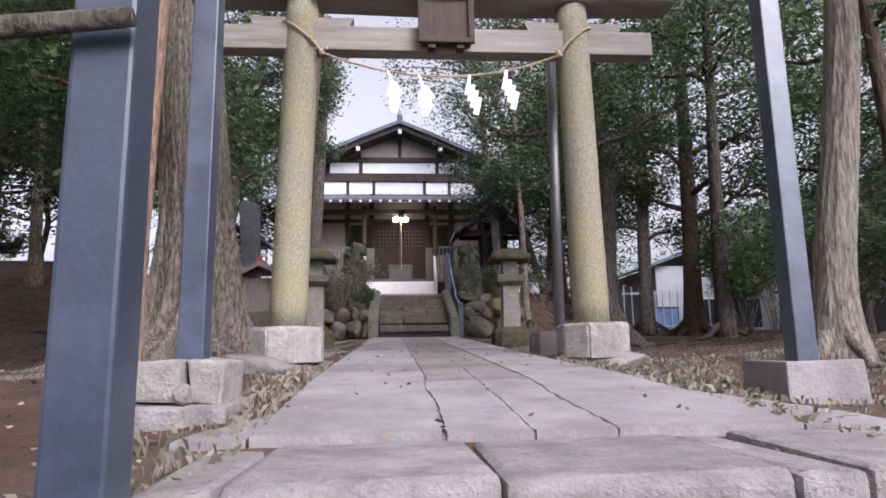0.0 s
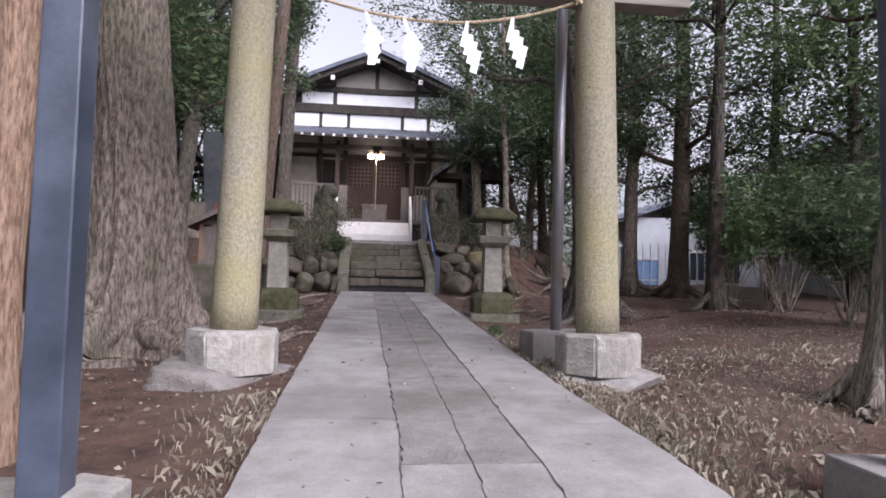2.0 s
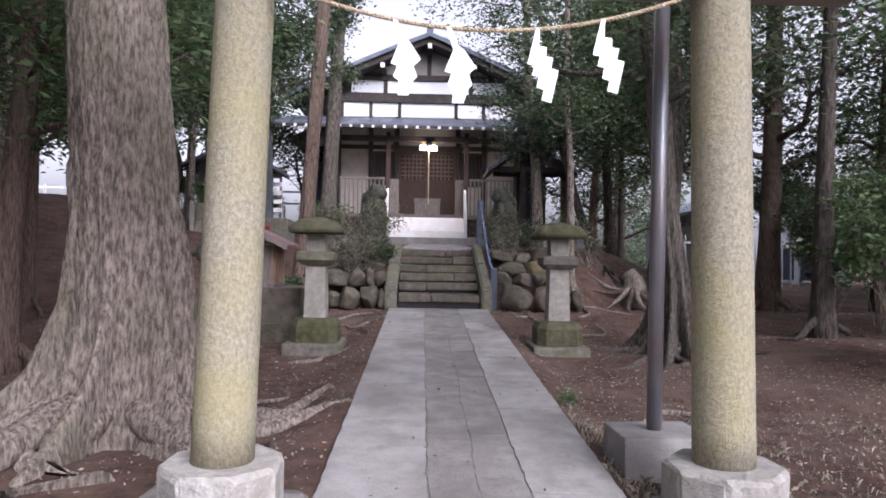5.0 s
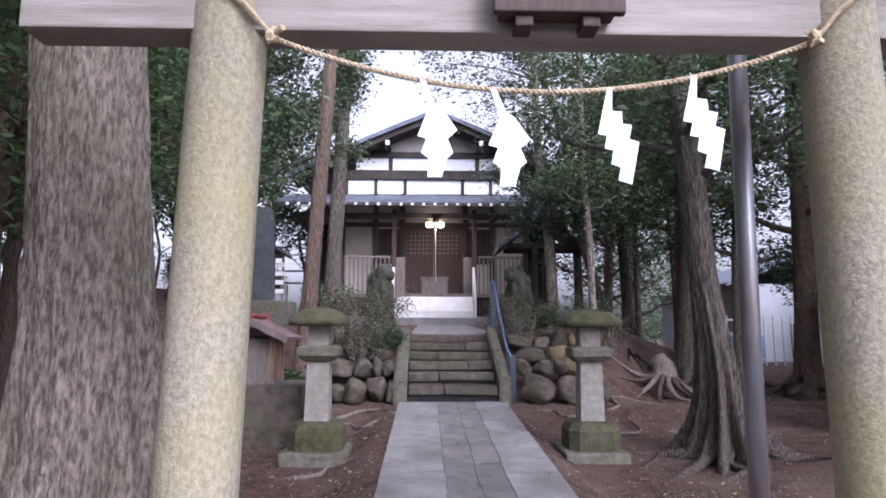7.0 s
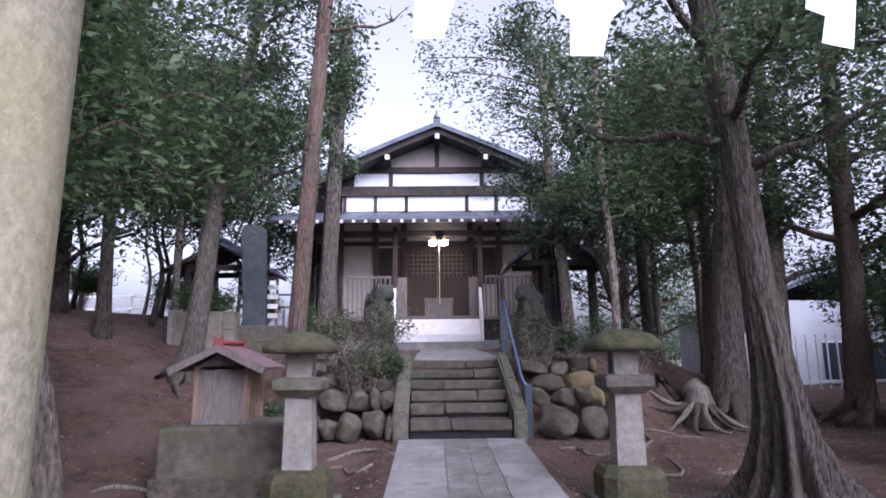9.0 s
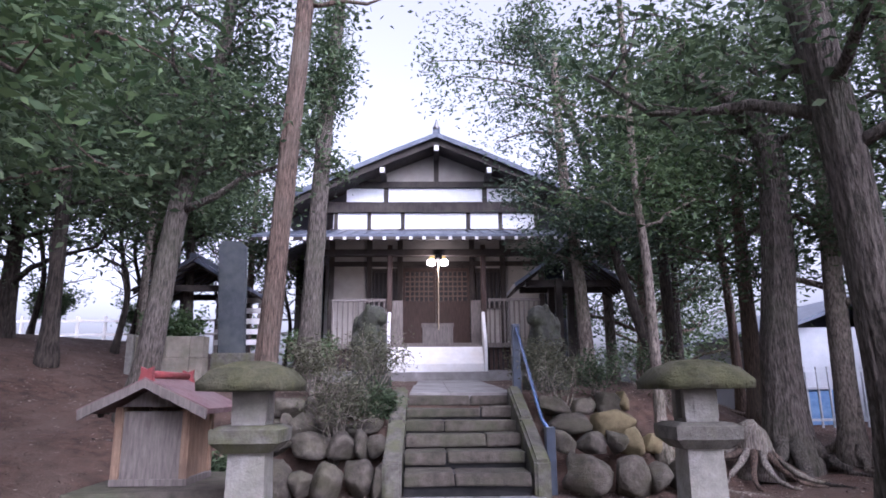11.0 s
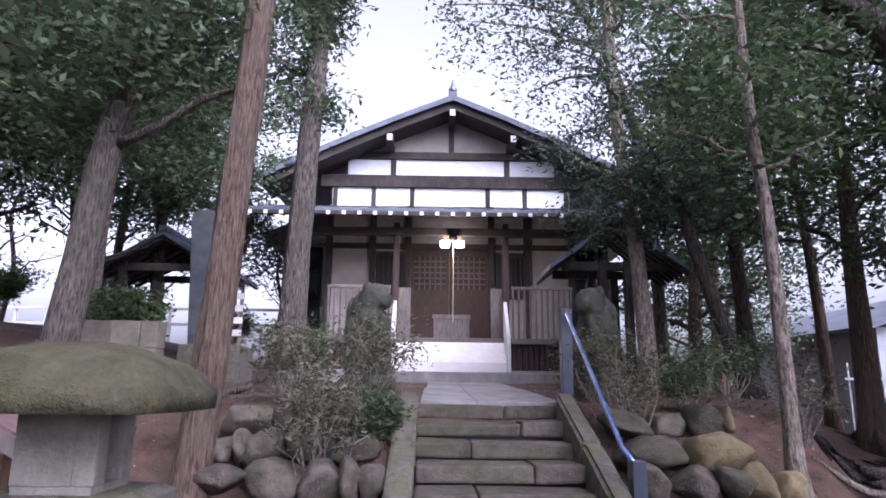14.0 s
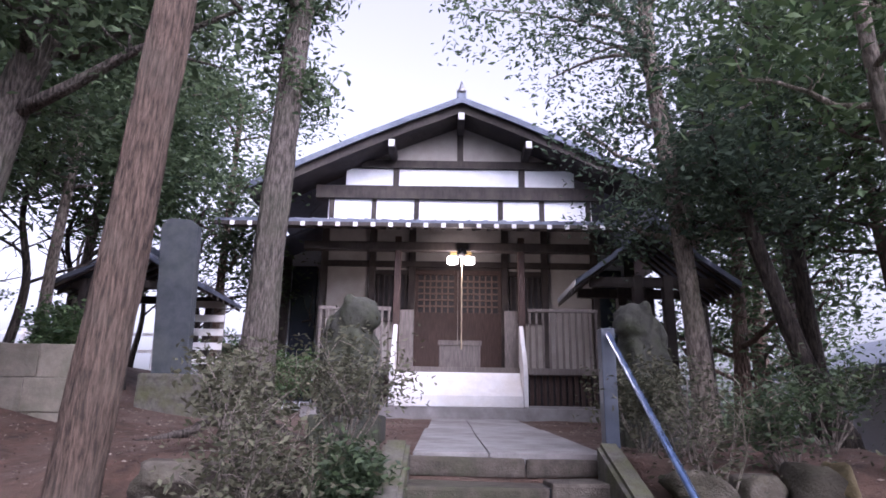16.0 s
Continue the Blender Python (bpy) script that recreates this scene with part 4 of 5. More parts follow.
bmesh.ops.bevel(bm, geom=bm.edges[:], offset=0.02, segments=2, affect="EDGES")
part("tablet", bm, SLATE, mon)
mon.location.x -= 0.25
part("base", boxed(-5.8, -4.5, 17.9, 18.9, 1.2, 2.12, 0.05, jitter=0.02), LANTERN, mon)
tw = thing("block_wall", "low wall of squared tan stone blocks", "wall", (-5.6, 15.2, 1.2))
for r in range(3):
    x = -6.35
    k = 0
    while x < -5.0:
        w = 0.48 if (r + k) % 2 else 0.62
        part("block", boxed(x, min(x + w, -4.98) - 0.008, 15.0, 15.35, 1.0 + r * 0.43, 1.425 + r * 0.43, 0.012, jitter=0.006), TUFF, tw)
        x += w
        k += 1
part("end_slab", boxed(-6.48, -6.36, 14.9, 15.4, 0.9, 2.32, 0.01), PALE, tw)


# ---- guardian statues ----
def guardian(x, y, turn):
    t = thing("statue_pedestal", "dark mossy stone pedestal by the stairs", "pedestal", (x, y, 1.1), "statue pedestals")
    part("plinth", boxed(x - 0.36, x + 0.36, y - 0.45, y + 0.45, 1.0, 1.45, 0.03, jitter=0.01), STATUE, t)
    part("base", boxed(x - 0.29, x + 0.29, y - 0.38, y + 0.38, 1.45, 1.85, 0.03, jitter=0.01), STATUE, t)
    bm = bmesh.new()
    R = Matrix.Rotation(turn, 4, "Z")
    blobs = (((0, 0.12, 0.2), (0.27, 0.32, 0.24)), ((0, 0.0, 0.38), (0.25, 0.26, 0.28)), ((0, -0.1, 0.58), (0.23, 0.24, 0.2)), ((0, -0.29, 0.55), (0.14, 0.1, 0.11)),
             ((0.14, -0.2, 0.18), (0.09, 0.1, 0.26)), ((-0.14, -0.2, 0.18), (0.09, 0.1, 0.26)), ((0.14, -0.29, 0.05), (0.09, 0.12, 0.06)), ((-0.14, -0.29, 0.05), (0.09, 0.12, 0.06)),
             ((0, 0.36, 0.34), (0.12, 0.1, 0.28)), ((0.17, -0.06, 0.7), (0.06, 0.08, 0.08)), ((-0.17, -0.06, 0.7), (0.06, 0.08, 0.08)), ((0, 0.1, 0.5), (0.22, 0.2, 0.22)))
    for c, s in blobs:
        boulder(bm, c, *s, 0.15, 2, 0.2)
    for v in bm.verts:
        v.co = Vector((x, y, 1.83)) + R @ Vector((v.co.x * 0.95, v.co.y * 0.86, v.co.z * 1.17))
    ob = new("guardian_statue", finish("guardian_statue", bm, STATUE, True))
    skin = ob.modifiers.new("skin", "REMESH")
    skin.mode, skin.voxel_size, skin.use_smooth_shade = "VOXEL", 0.022, True
    tagged(ob, "dark weathered stone guardian lion statue seated on pedestal", "statue", "guardian statues")
    return ob


guardian(-1.53, 13.8, 1.0)
guardian(1.7, 14.0, -1.0)


# ---- rough stone retaining walls beside the stairs ----
for side, spans in ((-1, ((-2.95, -1.06), (-2.8, -1.06))), (1, ((1.24, 2.75), (1.15, 2.5)))):
    w = thing("boulder_wall", "rough boulder retaining wall with soil pockets", "stone wall", (side * 2, 10.5, 0), "boulder walls beside the stairs")
    rows = ((10.25, 0.02, 0.19, spans[0]), (10.75, 0.42, 0.14, spans[1]), (11.25, 0.62, 0.15, spans[1]), (11.75, 0.88, 0.14, spans[1]))
    for r, (y, z, h, (xa, xb)) in enumerate(rows):
        x = xa
        while x < xb - 0.1:
            hw = random.choice((0.11, 0.16, 0.2, 0.26, 0.3)) * random.uniform(0.85, 1.15) * (1 if r in (0, 2) else 0.85)
            if x + 2 * hw > xb + 0.1:
                hw = (xb + 0.05 - x) / 2
            bm = bmesh.new()
            hh = h * random.uniform(0.65, 1.25)
            yy = y + random.uniform(-0.1, 0.12)
            cx = x + hw
            boulder(bm, (cx, yy, max(z + hh * 0.4, ground_z(cx, yy) + hh * 0.35)), hw * 1.08, 0.24, hh * 1.2, 0.7, 3, 0.3, 9)
            part("boulder", bm, OCHRE if side > 0 and r > 0 and cx > 1.9 and random.random() < 0.6 else BOULDER, w, smooth=True)
            x += 2 * hw


# ---- trees ----
def leaves(name, parent, centres, per, size, mat, spread=0.3, flat=0.6, droop=0.0, label="", seed=0, kind=""):
    """A crown of many small separate leaves in loose tufts round the given centres."""
    rng = np.random.default_rng(seed + 11)
    c = np.repeat(np.array(centres, dtype=np.float64)[:, :3], per, axis=0)
    n = len(c)
    p = c + rng.normal(0, 1, (n, 3)) * np.array([spread, spread, spread * flat])
    if droop:
        p[:, 2] -= rng.random(n) ** 2 * droop
    # leaves are cut here to open the patch of sky the camera sees
    ragged = 0.3 * np.sin(p[:, 2] * 2.3 + p[:, 1]) + rng.normal(0, 0.22, n)
    gap = (p[:, 1] > 9) & (p[:, 0] > -1.0 - 0.08 * p[:, 1] + ragged) & (p[:, 0] < -0.55 + ragged) & (p[:, 2] > 3.5)
    p = p[~gap]
    n = len(p)
    d = rng.normal(0, 1, (n, 3))
    d[:, 2] *= 0.5
    d /= np.linalg.norm(d, axis=1)[:, None]
    nrm = rng.normal(0, 1, (n, 3)) + np.array([0, 0, 0.7])
    s = np.cross(d, nrm)
    s /= np.linalg.norm(s, axis=1)[:, None]
    ln = size * rng.uniform(0.6, 1.3, n)[:, None]
    wd = ln * rng.uniform(0.3, 0.48, n)[:, None]
    bend = np.cross(s, d) * ln * 0.12
    v = np.stack([p - d * ln * 0.5, p + s * wd * 0.5 + bend, p + d * ln * 0.5, p - s * wd * 0.5 + bend], axis=1).reshape(-1, 3)
    me = bpy.data.meshes.new(name)
    me.vertices.add(4 * n)
    me.vertices.foreach_set("co", v.ravel())
    me.loops.add(4 * n)
    me.loops.foreach_set("vertex_index", np.arange(4 * n))
    me.polygons.add(n)
    me.polygons.foreach_set("loop_start", np.arange(0, 4 * n, 4))
    me.polygons.foreach_set("loop_total", np.full(n, 4))
    me.update(calc_edges=True)
    me.materials.append(mat)
    ob = new(name, me)
    if parent is not None:
        attach(ob, parent)
    return tagged(ob, label, kind=kind)


def bent(pts, n, power=1.0):
    """n points along a smooth line through pts, closer together at its start for a power over 1."""
    pts = [Vector(p) for p in pts]
    out = []
    m = len(pts) - 1
    for i in range(n):
        t = (i / (n - 1)) ** power * m
        k = min(int(t), m - 1)
        f = t - k
        p0, p1, p2, p3 = pts[max(k - 1, 0)], pts[k], pts[k + 1], pts[min(k + 2, m)]
        out.append(0.5 * ((2 * p1) + (p2 - p0) * f + (2 * p0 - 5 * p1 + 4 * p2 - p3) * f * f + (3 * p1 - p0 - 3 * p2 + p3) * f ** 3))
    return out


def tree(line, r0, r1, bark, label, limbs=9, limb_from=0.4, reach=2.2, leaf=LEAF, leaf_size=0.125, per=36, tufts=5, flare=1.5, roots=0, lobes=0, seed=0,
         bare=False, rise=0.5, spread=0.32, name="tree", extra=(), seg=14, droop=0.0, root_reach=1.0, furrow=0.0, boughs=(), buttress=0.0):
    rng = random.Random(seed * 7 + 3)
    base = line[0]
    t = thing(name, label, "tree", base)
    n = 90 if furrow else 22
    pts = bent(line, n, 2.0 if buttress else 1.0)
    turns = [2 * math.pi * (k + rng.uniform(-0.32, 0.32)) / max(roots, 1) for k in range(roots)]
    rad = []
    for i, p in enumerate(pts):
        f = i / (n - 1)
        h = p.z - pts[0].z
        rad.append((r0 + (r1 - r0) * f) * (1 + (flare - 1) * math.exp(-max(0.0, h - 0.1) / (0.8 * max(r0 * 2.2, 0.25)))))
    pts[0] = pts[0] - Vector((0, 0, 0.25))
    bm = bmesh.new()
    rings = tube(bm, pts, rad, seg, 0.006 if furrow else 0.035, lobes, 0.2 if lobes else 0, True, furrow)
    if buttress:
        strong = [(a, buttress * rng.uniform(0.55, 1.1), rng.uniform(0.11, 0.19), rng.uniform(0.26, 0.46)) for a in turns]
        for i, ring in enumerate(rings):
            h = max(0.0, pts[i].z - line[0][2])
            if h > 2.2:
                break
            for v in ring:
                out = Vector((v.co.x - pts[i].x, v.co.y - pts[i].y, 0))
                ang = math.atan2(out.y, out.x)
                push = 0.0
                for a, far, wide, tall in strong:
                    d = (ang - a - 0.07 * math.sin(h * 3 + a) + math.pi) % (2 * math.pi) - math.pi
                    push += far * math.exp(-(d / wide) ** 2) * (0.75 * math.exp(-h / tall) + 0.25 * math.exp(-h / (2.3 * tall)))
                v.co += out.normalized() * push * (1 + 0.15 * noise.noise(v.co * 6))
    part("trunk", bm, bark, t, "", True)
    for k in range(roots):
        a = turns[k]
        rr = root_reach * rng.uniform(0.6, 1.25)
        bm = bmesh.new()
        rp_ = []
        for i in range(7):
            f = i / 6
            d = r0 * flare * 0.6 + rr * f
            x = base[0] + math.cos(a + 0.5 * f * rng.uniform(-1, 1)) * d
            y = base[1] + math.sin(a + 0.5 * f * rng.uniform(-1, 1)) * d
            z = ground_z(x, y) + r0 * (0.7 if buttress else 1.45) * (1 - f) ** 3.2 + 0.03 * (1 - f) - 0.03 * f
            rp_.append((x, y, z))
        rw = max(0.045, r0 * 0.4)
        tube(bm, rp_, [rw * (1 - 0.78 * i / 6) for i in range(7)], 10, 0.06)
        part("root", bm, bark, t, "", True)
    tips = []
    for k in range(limbs):
        f = limb_from + (1 - limb_from) * (k + rng.random() * 0.7) / limbs
        i = min(n - 2, int(f * (n - 1)))
        p = pts[i].lerp(pts[i + 1], f * (n - 1) - i)
        a = k * 2.4 + rng.uniform(-0.5, 0.5)
        ln = reach * rng.uniform(0.6, 1.15) * (1.15 - 0.5 * f)
        d = Vector((math.cos(a), math.sin(a), rise * rng.uniform(0.4, 1.3)))
        q = [p]
        for j in range(1, 5):
            q.append(p + d * (ln * j / 4) + Vector((rng.uniform(-1, 1), rng.uniform(-1, 1), rng.uniform(-0.6, 0.9))) * (0.10 * ln))
        bm = bmesh.new()
        rb = rad[i] * 0.38
        tube(bm, q, [rb * (1 - 0.8 * j / 4) + 0.006 for j in range(5)], 7, 0.05)
        for j in range(2, 5):
            for _ in range(2):
                e = q[j] + Vector((rng.uniform(-1, 1), rng.uniform(-1, 1), rng.uniform(-0.3, 0.9))) * (0.35 * ln)
                mid = q[j].lerp(e, 0.5) + Vector((rng.uniform(-1, 1), rng.uniform(-1, 1), rng.uniform(-1, 1))) * 0.06 * ln
                tube(bm, [q[j], mid, e], [rb * 0.3 + 0.004, rb * 0.2 + 0.003, 0.003], 5, cap=False)
                tips.append(e)
                tips.append(mid)
        part("limb", bm, bark, t, "", True)
        for j in range(2, 5):
            for _ in range(max(0, tufts - 4) + 1):
                tips.append(q[j] + Vector((rng.gauss(0, 1), rng.gauss(0, 1), rng.gauss(0, 0.6))) * 0.25 * ln)
    for e in boughs:
        e = Vector(e)
        k = min(range(n), key=lambda i: abs(pts[i].z - (e.z - 0.5)))
        bm = bmesh.new()
        tube(bm, bent([pts[k], pts[k].lerp(e, 0.5) + Vector((0, 0, 0.15)), e], 7), [rad[k] * 0.4 * (1 - 0.12 * i) for i in range(7)], 7, 0.05)
        part("limb", bm, bark, t, "", True)
    tips += [Vector(e) for e in extra]
    if not bare:
        leaves("crown", t, [tuple(v) for v in tips], per, leaf_size, leaf, spread, 0.7, droop, "", seed)
    return t


def at_ground(x, y):
    return (x, y, ground_z(x, y) - 0.02)


G = at_ground
SPRAYS = [(0.9 + 0.4 * i + random.uniform(-0.25, 0.25), 16.4 + random.uniform(-0.5, 0.5), 6.6 + 0.12 * ((i * 3) % 4) + 0.3 * j + random.uniform(-0.12, 0.12)) for i in range(5) for j in range(4)]
OVERHANG = [(-0.95 + 0.42 * i + random.uniform(-0.3, 0.3), 18.7 + random.uniform(-0.8, 0.8), 8.7 + 0.5 * abs(math.sin(i * 1.9)) + 0.36 * j + random.uniform(-0.2, 0.2)) for i in range(11) for j in range(8)]
# great old tree beside the gate
tree([G(-2.72, 3.0), (-2.68, 3.0, 0.5), (-2.72, 3.0, 1.4), (-2.82, 3.0, 2.5), (-2.92, 3.0, 5), (-2.9, 3.1, 9.5)], 0.41, 0.34, BARK, "great old tree with broad grey ridged trunk and roots", limbs=9, limb_from=0.86,
     reach=3.4, per=70, flare=1.15, roots=9, seed=1, seg=160, root_reach=2.0, furrow=0.06, buttress=0.85)
# tree with splayed roots on the other side
tree([G(3.35, 6.9), (3.22, 6.9, 1.0), (3.13, 6.9, 1.9), (3.03, 6.9, 3.2), (2.88, 6.9, 4.6), (2.75, 7.0, 6), (2.6, 7.1, 8.2)], 0.2, 0.15, BARK_BROWN, "grey tree with splayed roots across bare soil", limbs=10, limb_from=0.68, reach=2.3,
     flare=1.1, roots=10, seed=2, seg=96, root_reach=1.5, furrow=0.02, buttress=0.7)
tree([G(5.1, 12.1), (5.14, 12.1, 1.65), (5.28, 12.1, 3.2), (5.38, 12.1, 4.75), (5.2, 12.1, 5.6), (4.7, 12.1, 6.1), (3.9, 12.0, 6.45)], 0.30, 0.13, BARK_BROWN, "stout tree with dark rough trunk and bent limbs", limbs=9, limb_from=0.55, reach=2.6,
     flare=1.6, roots=8, seed=3, seg=64, root_reach=1.4, furrow=0.05)
tree([G(-4.95, 12.0), (-4.78, 12.0, 1.75), (-4.54, 12.0, 4.0), (-4.27, 12.0, 5.05), (-4.08, 12.1, 6.4), (-3.9, 12.3, 9)], 0.21, 0.1, BARK_BROWN, "leaning grey-barked tree with dark evergreen crown", limbs=16, limb_from=0.4, reach=1.9,
     per=50, flare=1.5, roots=4, seed=4, seg=18, boughs=((-5.05, 12.0, 6.1), (-5.5, 12.1, 7.2)))
tree([G(-2.79, 10.7), (-2.66, 10.7, 1.6), (-2.55, 10.7, 3.45), (-2.42, 10.7, 5.6), (-2.28, 10.7, 7.8), (-2.15, 10.7, 10)], 0.155, 0.11, BARK_RED, "slender reddish-barked cedar trunk above boulder wall", limbs=6, limb_from=0.72,
     reach=1.6, flare=1.6, roots=5, seed=5, seg=64, root_reach=0.7, furrow=0.035)
tree([G(-2.84, 14.5), (-2.785, 14.5, 2.1), (-2.72, 14.5, 4.1), (-2.6, 14.5, 6.7), (-2.5, 14.5, 7.8), (-2.4, 14.6, 9.4)], 0.23, 0.11, BARK_BROWN, "brown-barked evergreen tree in front of hall", limbs=12, limb_from=0.5, reach=0.55,
     per=30, flare=1.35, roots=3, seed=6, seg=48, leaf_size=0.13, spread=0.26, furrow=0.04)
tree([G(2.8, 15.0), (2.74, 15.0, 2.5), (2.64, 15.0, 4.0), (2.45, 15.0, 6.0), (2.38, 15.0, 8.6)], 0.15, 0.09, BARK, "grey-brown tree with feathery conifer sprays", limbs=13, limb_from=0.42, reach=1.5,
     leaf=LEAF_FIR, leaf_size=0.11, per=34, flare=1.4, seed=7, spread=0.24, droop=0.3,
     extra=SPRAYS, boughs=((1.2, 16.4, 7.0), (1.9, 16.3, 7.4)))
tree([G(4.3, 18.6), (4.25, 18.6, 4.0), (4.0, 18.6, 7.0), (3.2, 18.6, 9.6), (2.2, 18.6, 11.2)], 0.15, 0.08, BARK_BROWN, "tall broad-leaved evergreen leaning over the hall roof", limbs=4, limb_from=0.85, reach=1.4,
     per=26, flare=1.4, seed=70, seg=14, leaf_size=0.15, spread=0.3, extra=OVERHANG, boughs=((1.4, 18.7, 9.4), (0.2, 18.6, 9.9), (-0.5, 18.7, 10.4)))
tree([G(2.72, 10.9), (2.71, 10.9, 1.4), (2.69, 10.9, 2.9), (2.61, 10.9, 4.3), (2.58, 10.9, 7.5)], 0.085, 0.045, BARK, "thin bare grey sapling trunk beside boulder wall", limbs=8, limb_from=0.6, reach=1.2,
     leaf=LEAF_BRIGHT, per=18, flare=1.6, roots=3, seed=8, seg=12, root_reach=0.4)
tree([G(4.1, 14.3), (3.75, 14.4, 2.2), (3.35, 14.4, 3.6), (3.2, 14.4, 4.2), (2.7, 14.2, 4.55)], 0.13, 0.06, BARK_DARK, "dark crooked tree bending over", limbs=9, limb_from=0.5, reach=1.3,
     leaf=LEAF_FIR, per=16, flare=1.4, seed=9, seg=12, spread=0.28)
tree([G(7.2, 11.6), (7.3, 11.6, 2.5), (7.4, 11.7, 5), (7.5, 11.8, 9)], 0.24, 0.15, BARK_RED, "straight dark reddish trunk at the edge of the grove", limbs=12, limb_from=0.35, reach=2.4, per=50, flare=1.4, roots=5, seed=10, seg=16)
tree([G(6.3, 12.4), (6.35, 12.4, 2.5), (6.5, 12.5, 5), (6.5, 12.6, 8.5)], 0.19, 0.12, BARK, "grey trunk hung with leafy suckers", limbs=12, limb_from=0.3, reach=2.0, per=45, flare=1.4, roots=3, seed=11, seg=14)
tree([G(-1.97, -0.6), (-1.97, -0.6, 0.0), (-1.95, -0.6, 0.8), (-1.9, -0.6, 3.2), (-1.9, -0.6, 6)], 0.085, 0.085, BARK_ORANGE, "slim orange-brown barked trunk near the entrance", limbs=5, limb_from=0.7, reach=1.6, per=30, flare=1.3, seed=12, seg=16)
tree([G(2.84, 0.2), (2.9, 0.2, 0.1), (3.08, 0.2, 1.2), (3.22, 0.2, 2.2), (3.4, 0.3, 4), (3.45, 0.3, 6.5)], 0.145, 0.1, BARK_PALE, "pale rough-barked trunk in dry grass", limbs=7, limb_from=0.6, reach=1.9, per=40, flare=1.7, roots=5, seed=13, seg=64, root_reach=0.5, furrow=0.03)

# grove around
# the pair at y -2.2 and -2.6 is out of view, added to block skylight
spots = [(-5.2, 5.4, 7.5, 14, 0.38), (-6.6, 8.2, 8, 15, 0.36), (-7.9, 4.6, 8, 16, 0.4), (-5.3, 1.2, 7.5, 17, 0.35), (-9.0, 11.5, 7.5, 18, 0.36), (-10.4, 17.0, 7, 19, 0.36), (-7.4, 17.6, 7, 20, 0.5), (-7.2, 0.2, 8, 21, 0.3),
         (5.9, 7.6, 8, 22, 0.62), (9.2, 8.2, 8.5, 24, 0.35), (5.4, 2.4, 8, 25, 0.4), (5.2, 16.6, 7.5, 27, 0.42), (-6.3, 22.8, 8, 54, 0.3), (-8.6, 20.6, 8, 55, 0.3), (-7.0, 19.6, 8, 56, 0.45), (6.6, 16.6, 8, 28, 0.4), (5.9, 14.5, 8, 57, 0.36),
         (10.8, 4.6, 9, 31, 0.25), (-11.6, 7.5, 8, 33, 0.4), (-10.6, 2.4, 8.5, 34, 0.3), (9.6, 11.4, 8.5, 35, 0.2), (11.8, 9.0, 9, 36, 0.2), (4.4, -2.2, 9, 37, 0.55), (-4.2, -2.6, 9, 38, 0.5), (-6.6, -0.8, 8, 41, 0.15), (-8.4, 2.4, 8, 42, 0.15), (-9.4, 6.4, 8, 43, 0.3),
         (5.6, 20.2, 8, 44, 0.15), (7.2, 22.4, 8, 45, 0.15), (6.4, 19.4, 8, 46, 0.4), (8.0, 24.4, 8.5, 47, 0.3), (-7.6, 14.2, 7.5, 48, 0.45), (-9.4, 15.6, 6.5, 50, 0.2), (-12.4, 15.2, 7, 51, 0.15), (-12.2, 12.6, 8, 49, 0.3)]
for x, y, h, sd, low in spots:
    g = G(x, y)
    dx, dy = random.uniform(-0.4, 0.4), random.uniform(-0.3, 0.3)
    far = abs(x) > 7.5 or y > 15
    tree([g, (x + dx * 0.3, y, g[2] + h * 0.3), (x + dx, y + dy, g[2] + h * 0.65), (x + dx * 1.6, y + dy, g[2] + h)], random.uniform(0.11, 0.2), 0.06,
         random.choice((BARK, BARK_DARK, BARK_DARK, BARK_RED)), random.choice(("dark evergreen tree of the shady grove", "tall evergreen tree with hanging leafy boughs")), limbs=15, limb_from=low,
         reach=2.2, per=44 if x < 0 else 24, leaf=random.choice((LEAF, LEAF, LEAF_BRIGHT)), leaf_size=0.165 if far else 0.135, flare=1.4, roots=0 if far else 3, seed=sd, seg=10, spread=0.36)


# far belt of trees
def far_belt(name, arc, n, dist, seed):
    rng = np.random.default_rng(seed)
    cs = []
    for _ in range(n):
        a = radians(rng.uniform(*arc))
        d = dist * rng.uniform(0.85, 1.3)
        x, y = d * math.sin(a), 8 + d * math.cos(a)
        g = ground_z(x, y)
        hh = rng.uniform(3.5, 8.5)
        for _ in range(30):
            cs.append((x + rng.normal(0, 1.3), y + rng.normal(0, 1.3), g + hh * rng.uniform(0.05, 1.0)))
    ob = leaves(name, None, cs, 16, 0.3, LEAF, 0.7, 0.7, 0, "dense dark evergreen woodland edge", seed)
    tagged(ob, category="woodland", kind="stuff")


far_belt("woodland", (44, 150), 15, 22, 3)
far_belt("woodland", (-150, -62), 20, 21, 4)
far_belt("woodland", (150, 210), 22, 24, 5)
far_belt("woodland", (12, 36), 9, 36, 6)

# bare winter trees on the hill
for i, (x, y, h) in enumerate(((-9.2, 21, 4.2), (-7.4, 24, 4.5), (-11.5, 20, 4.8), (-8.6, 27, 5), (-13.5, 24, 5), (-5.9, 26.5, 5), (-10.2, 13.8, 3.6), (-15.5, 19, 5), (-8.0, 17.6, 4.2), (-9.4, 25, 4.5), (-12.4, 27, 5), (-6.8, 21.8, 4.4), (-4.7, 24.6, 4.6))):
    g = G(x, y)
    tree([g, (x + 0.2, y, g[2] + h * 0.35), (x - 0.1, y, g[2] + h * 0.7), (x + 0.3, y, g[2] + h)], 0.09, 0.03, BARK_DARK, "bare dark winter tree on hillside", limbs=12, limb_from=0.3, reach=1.7, bare=True,
         flare=1.3, seed=60 + i, seg=8, rise=0.7)


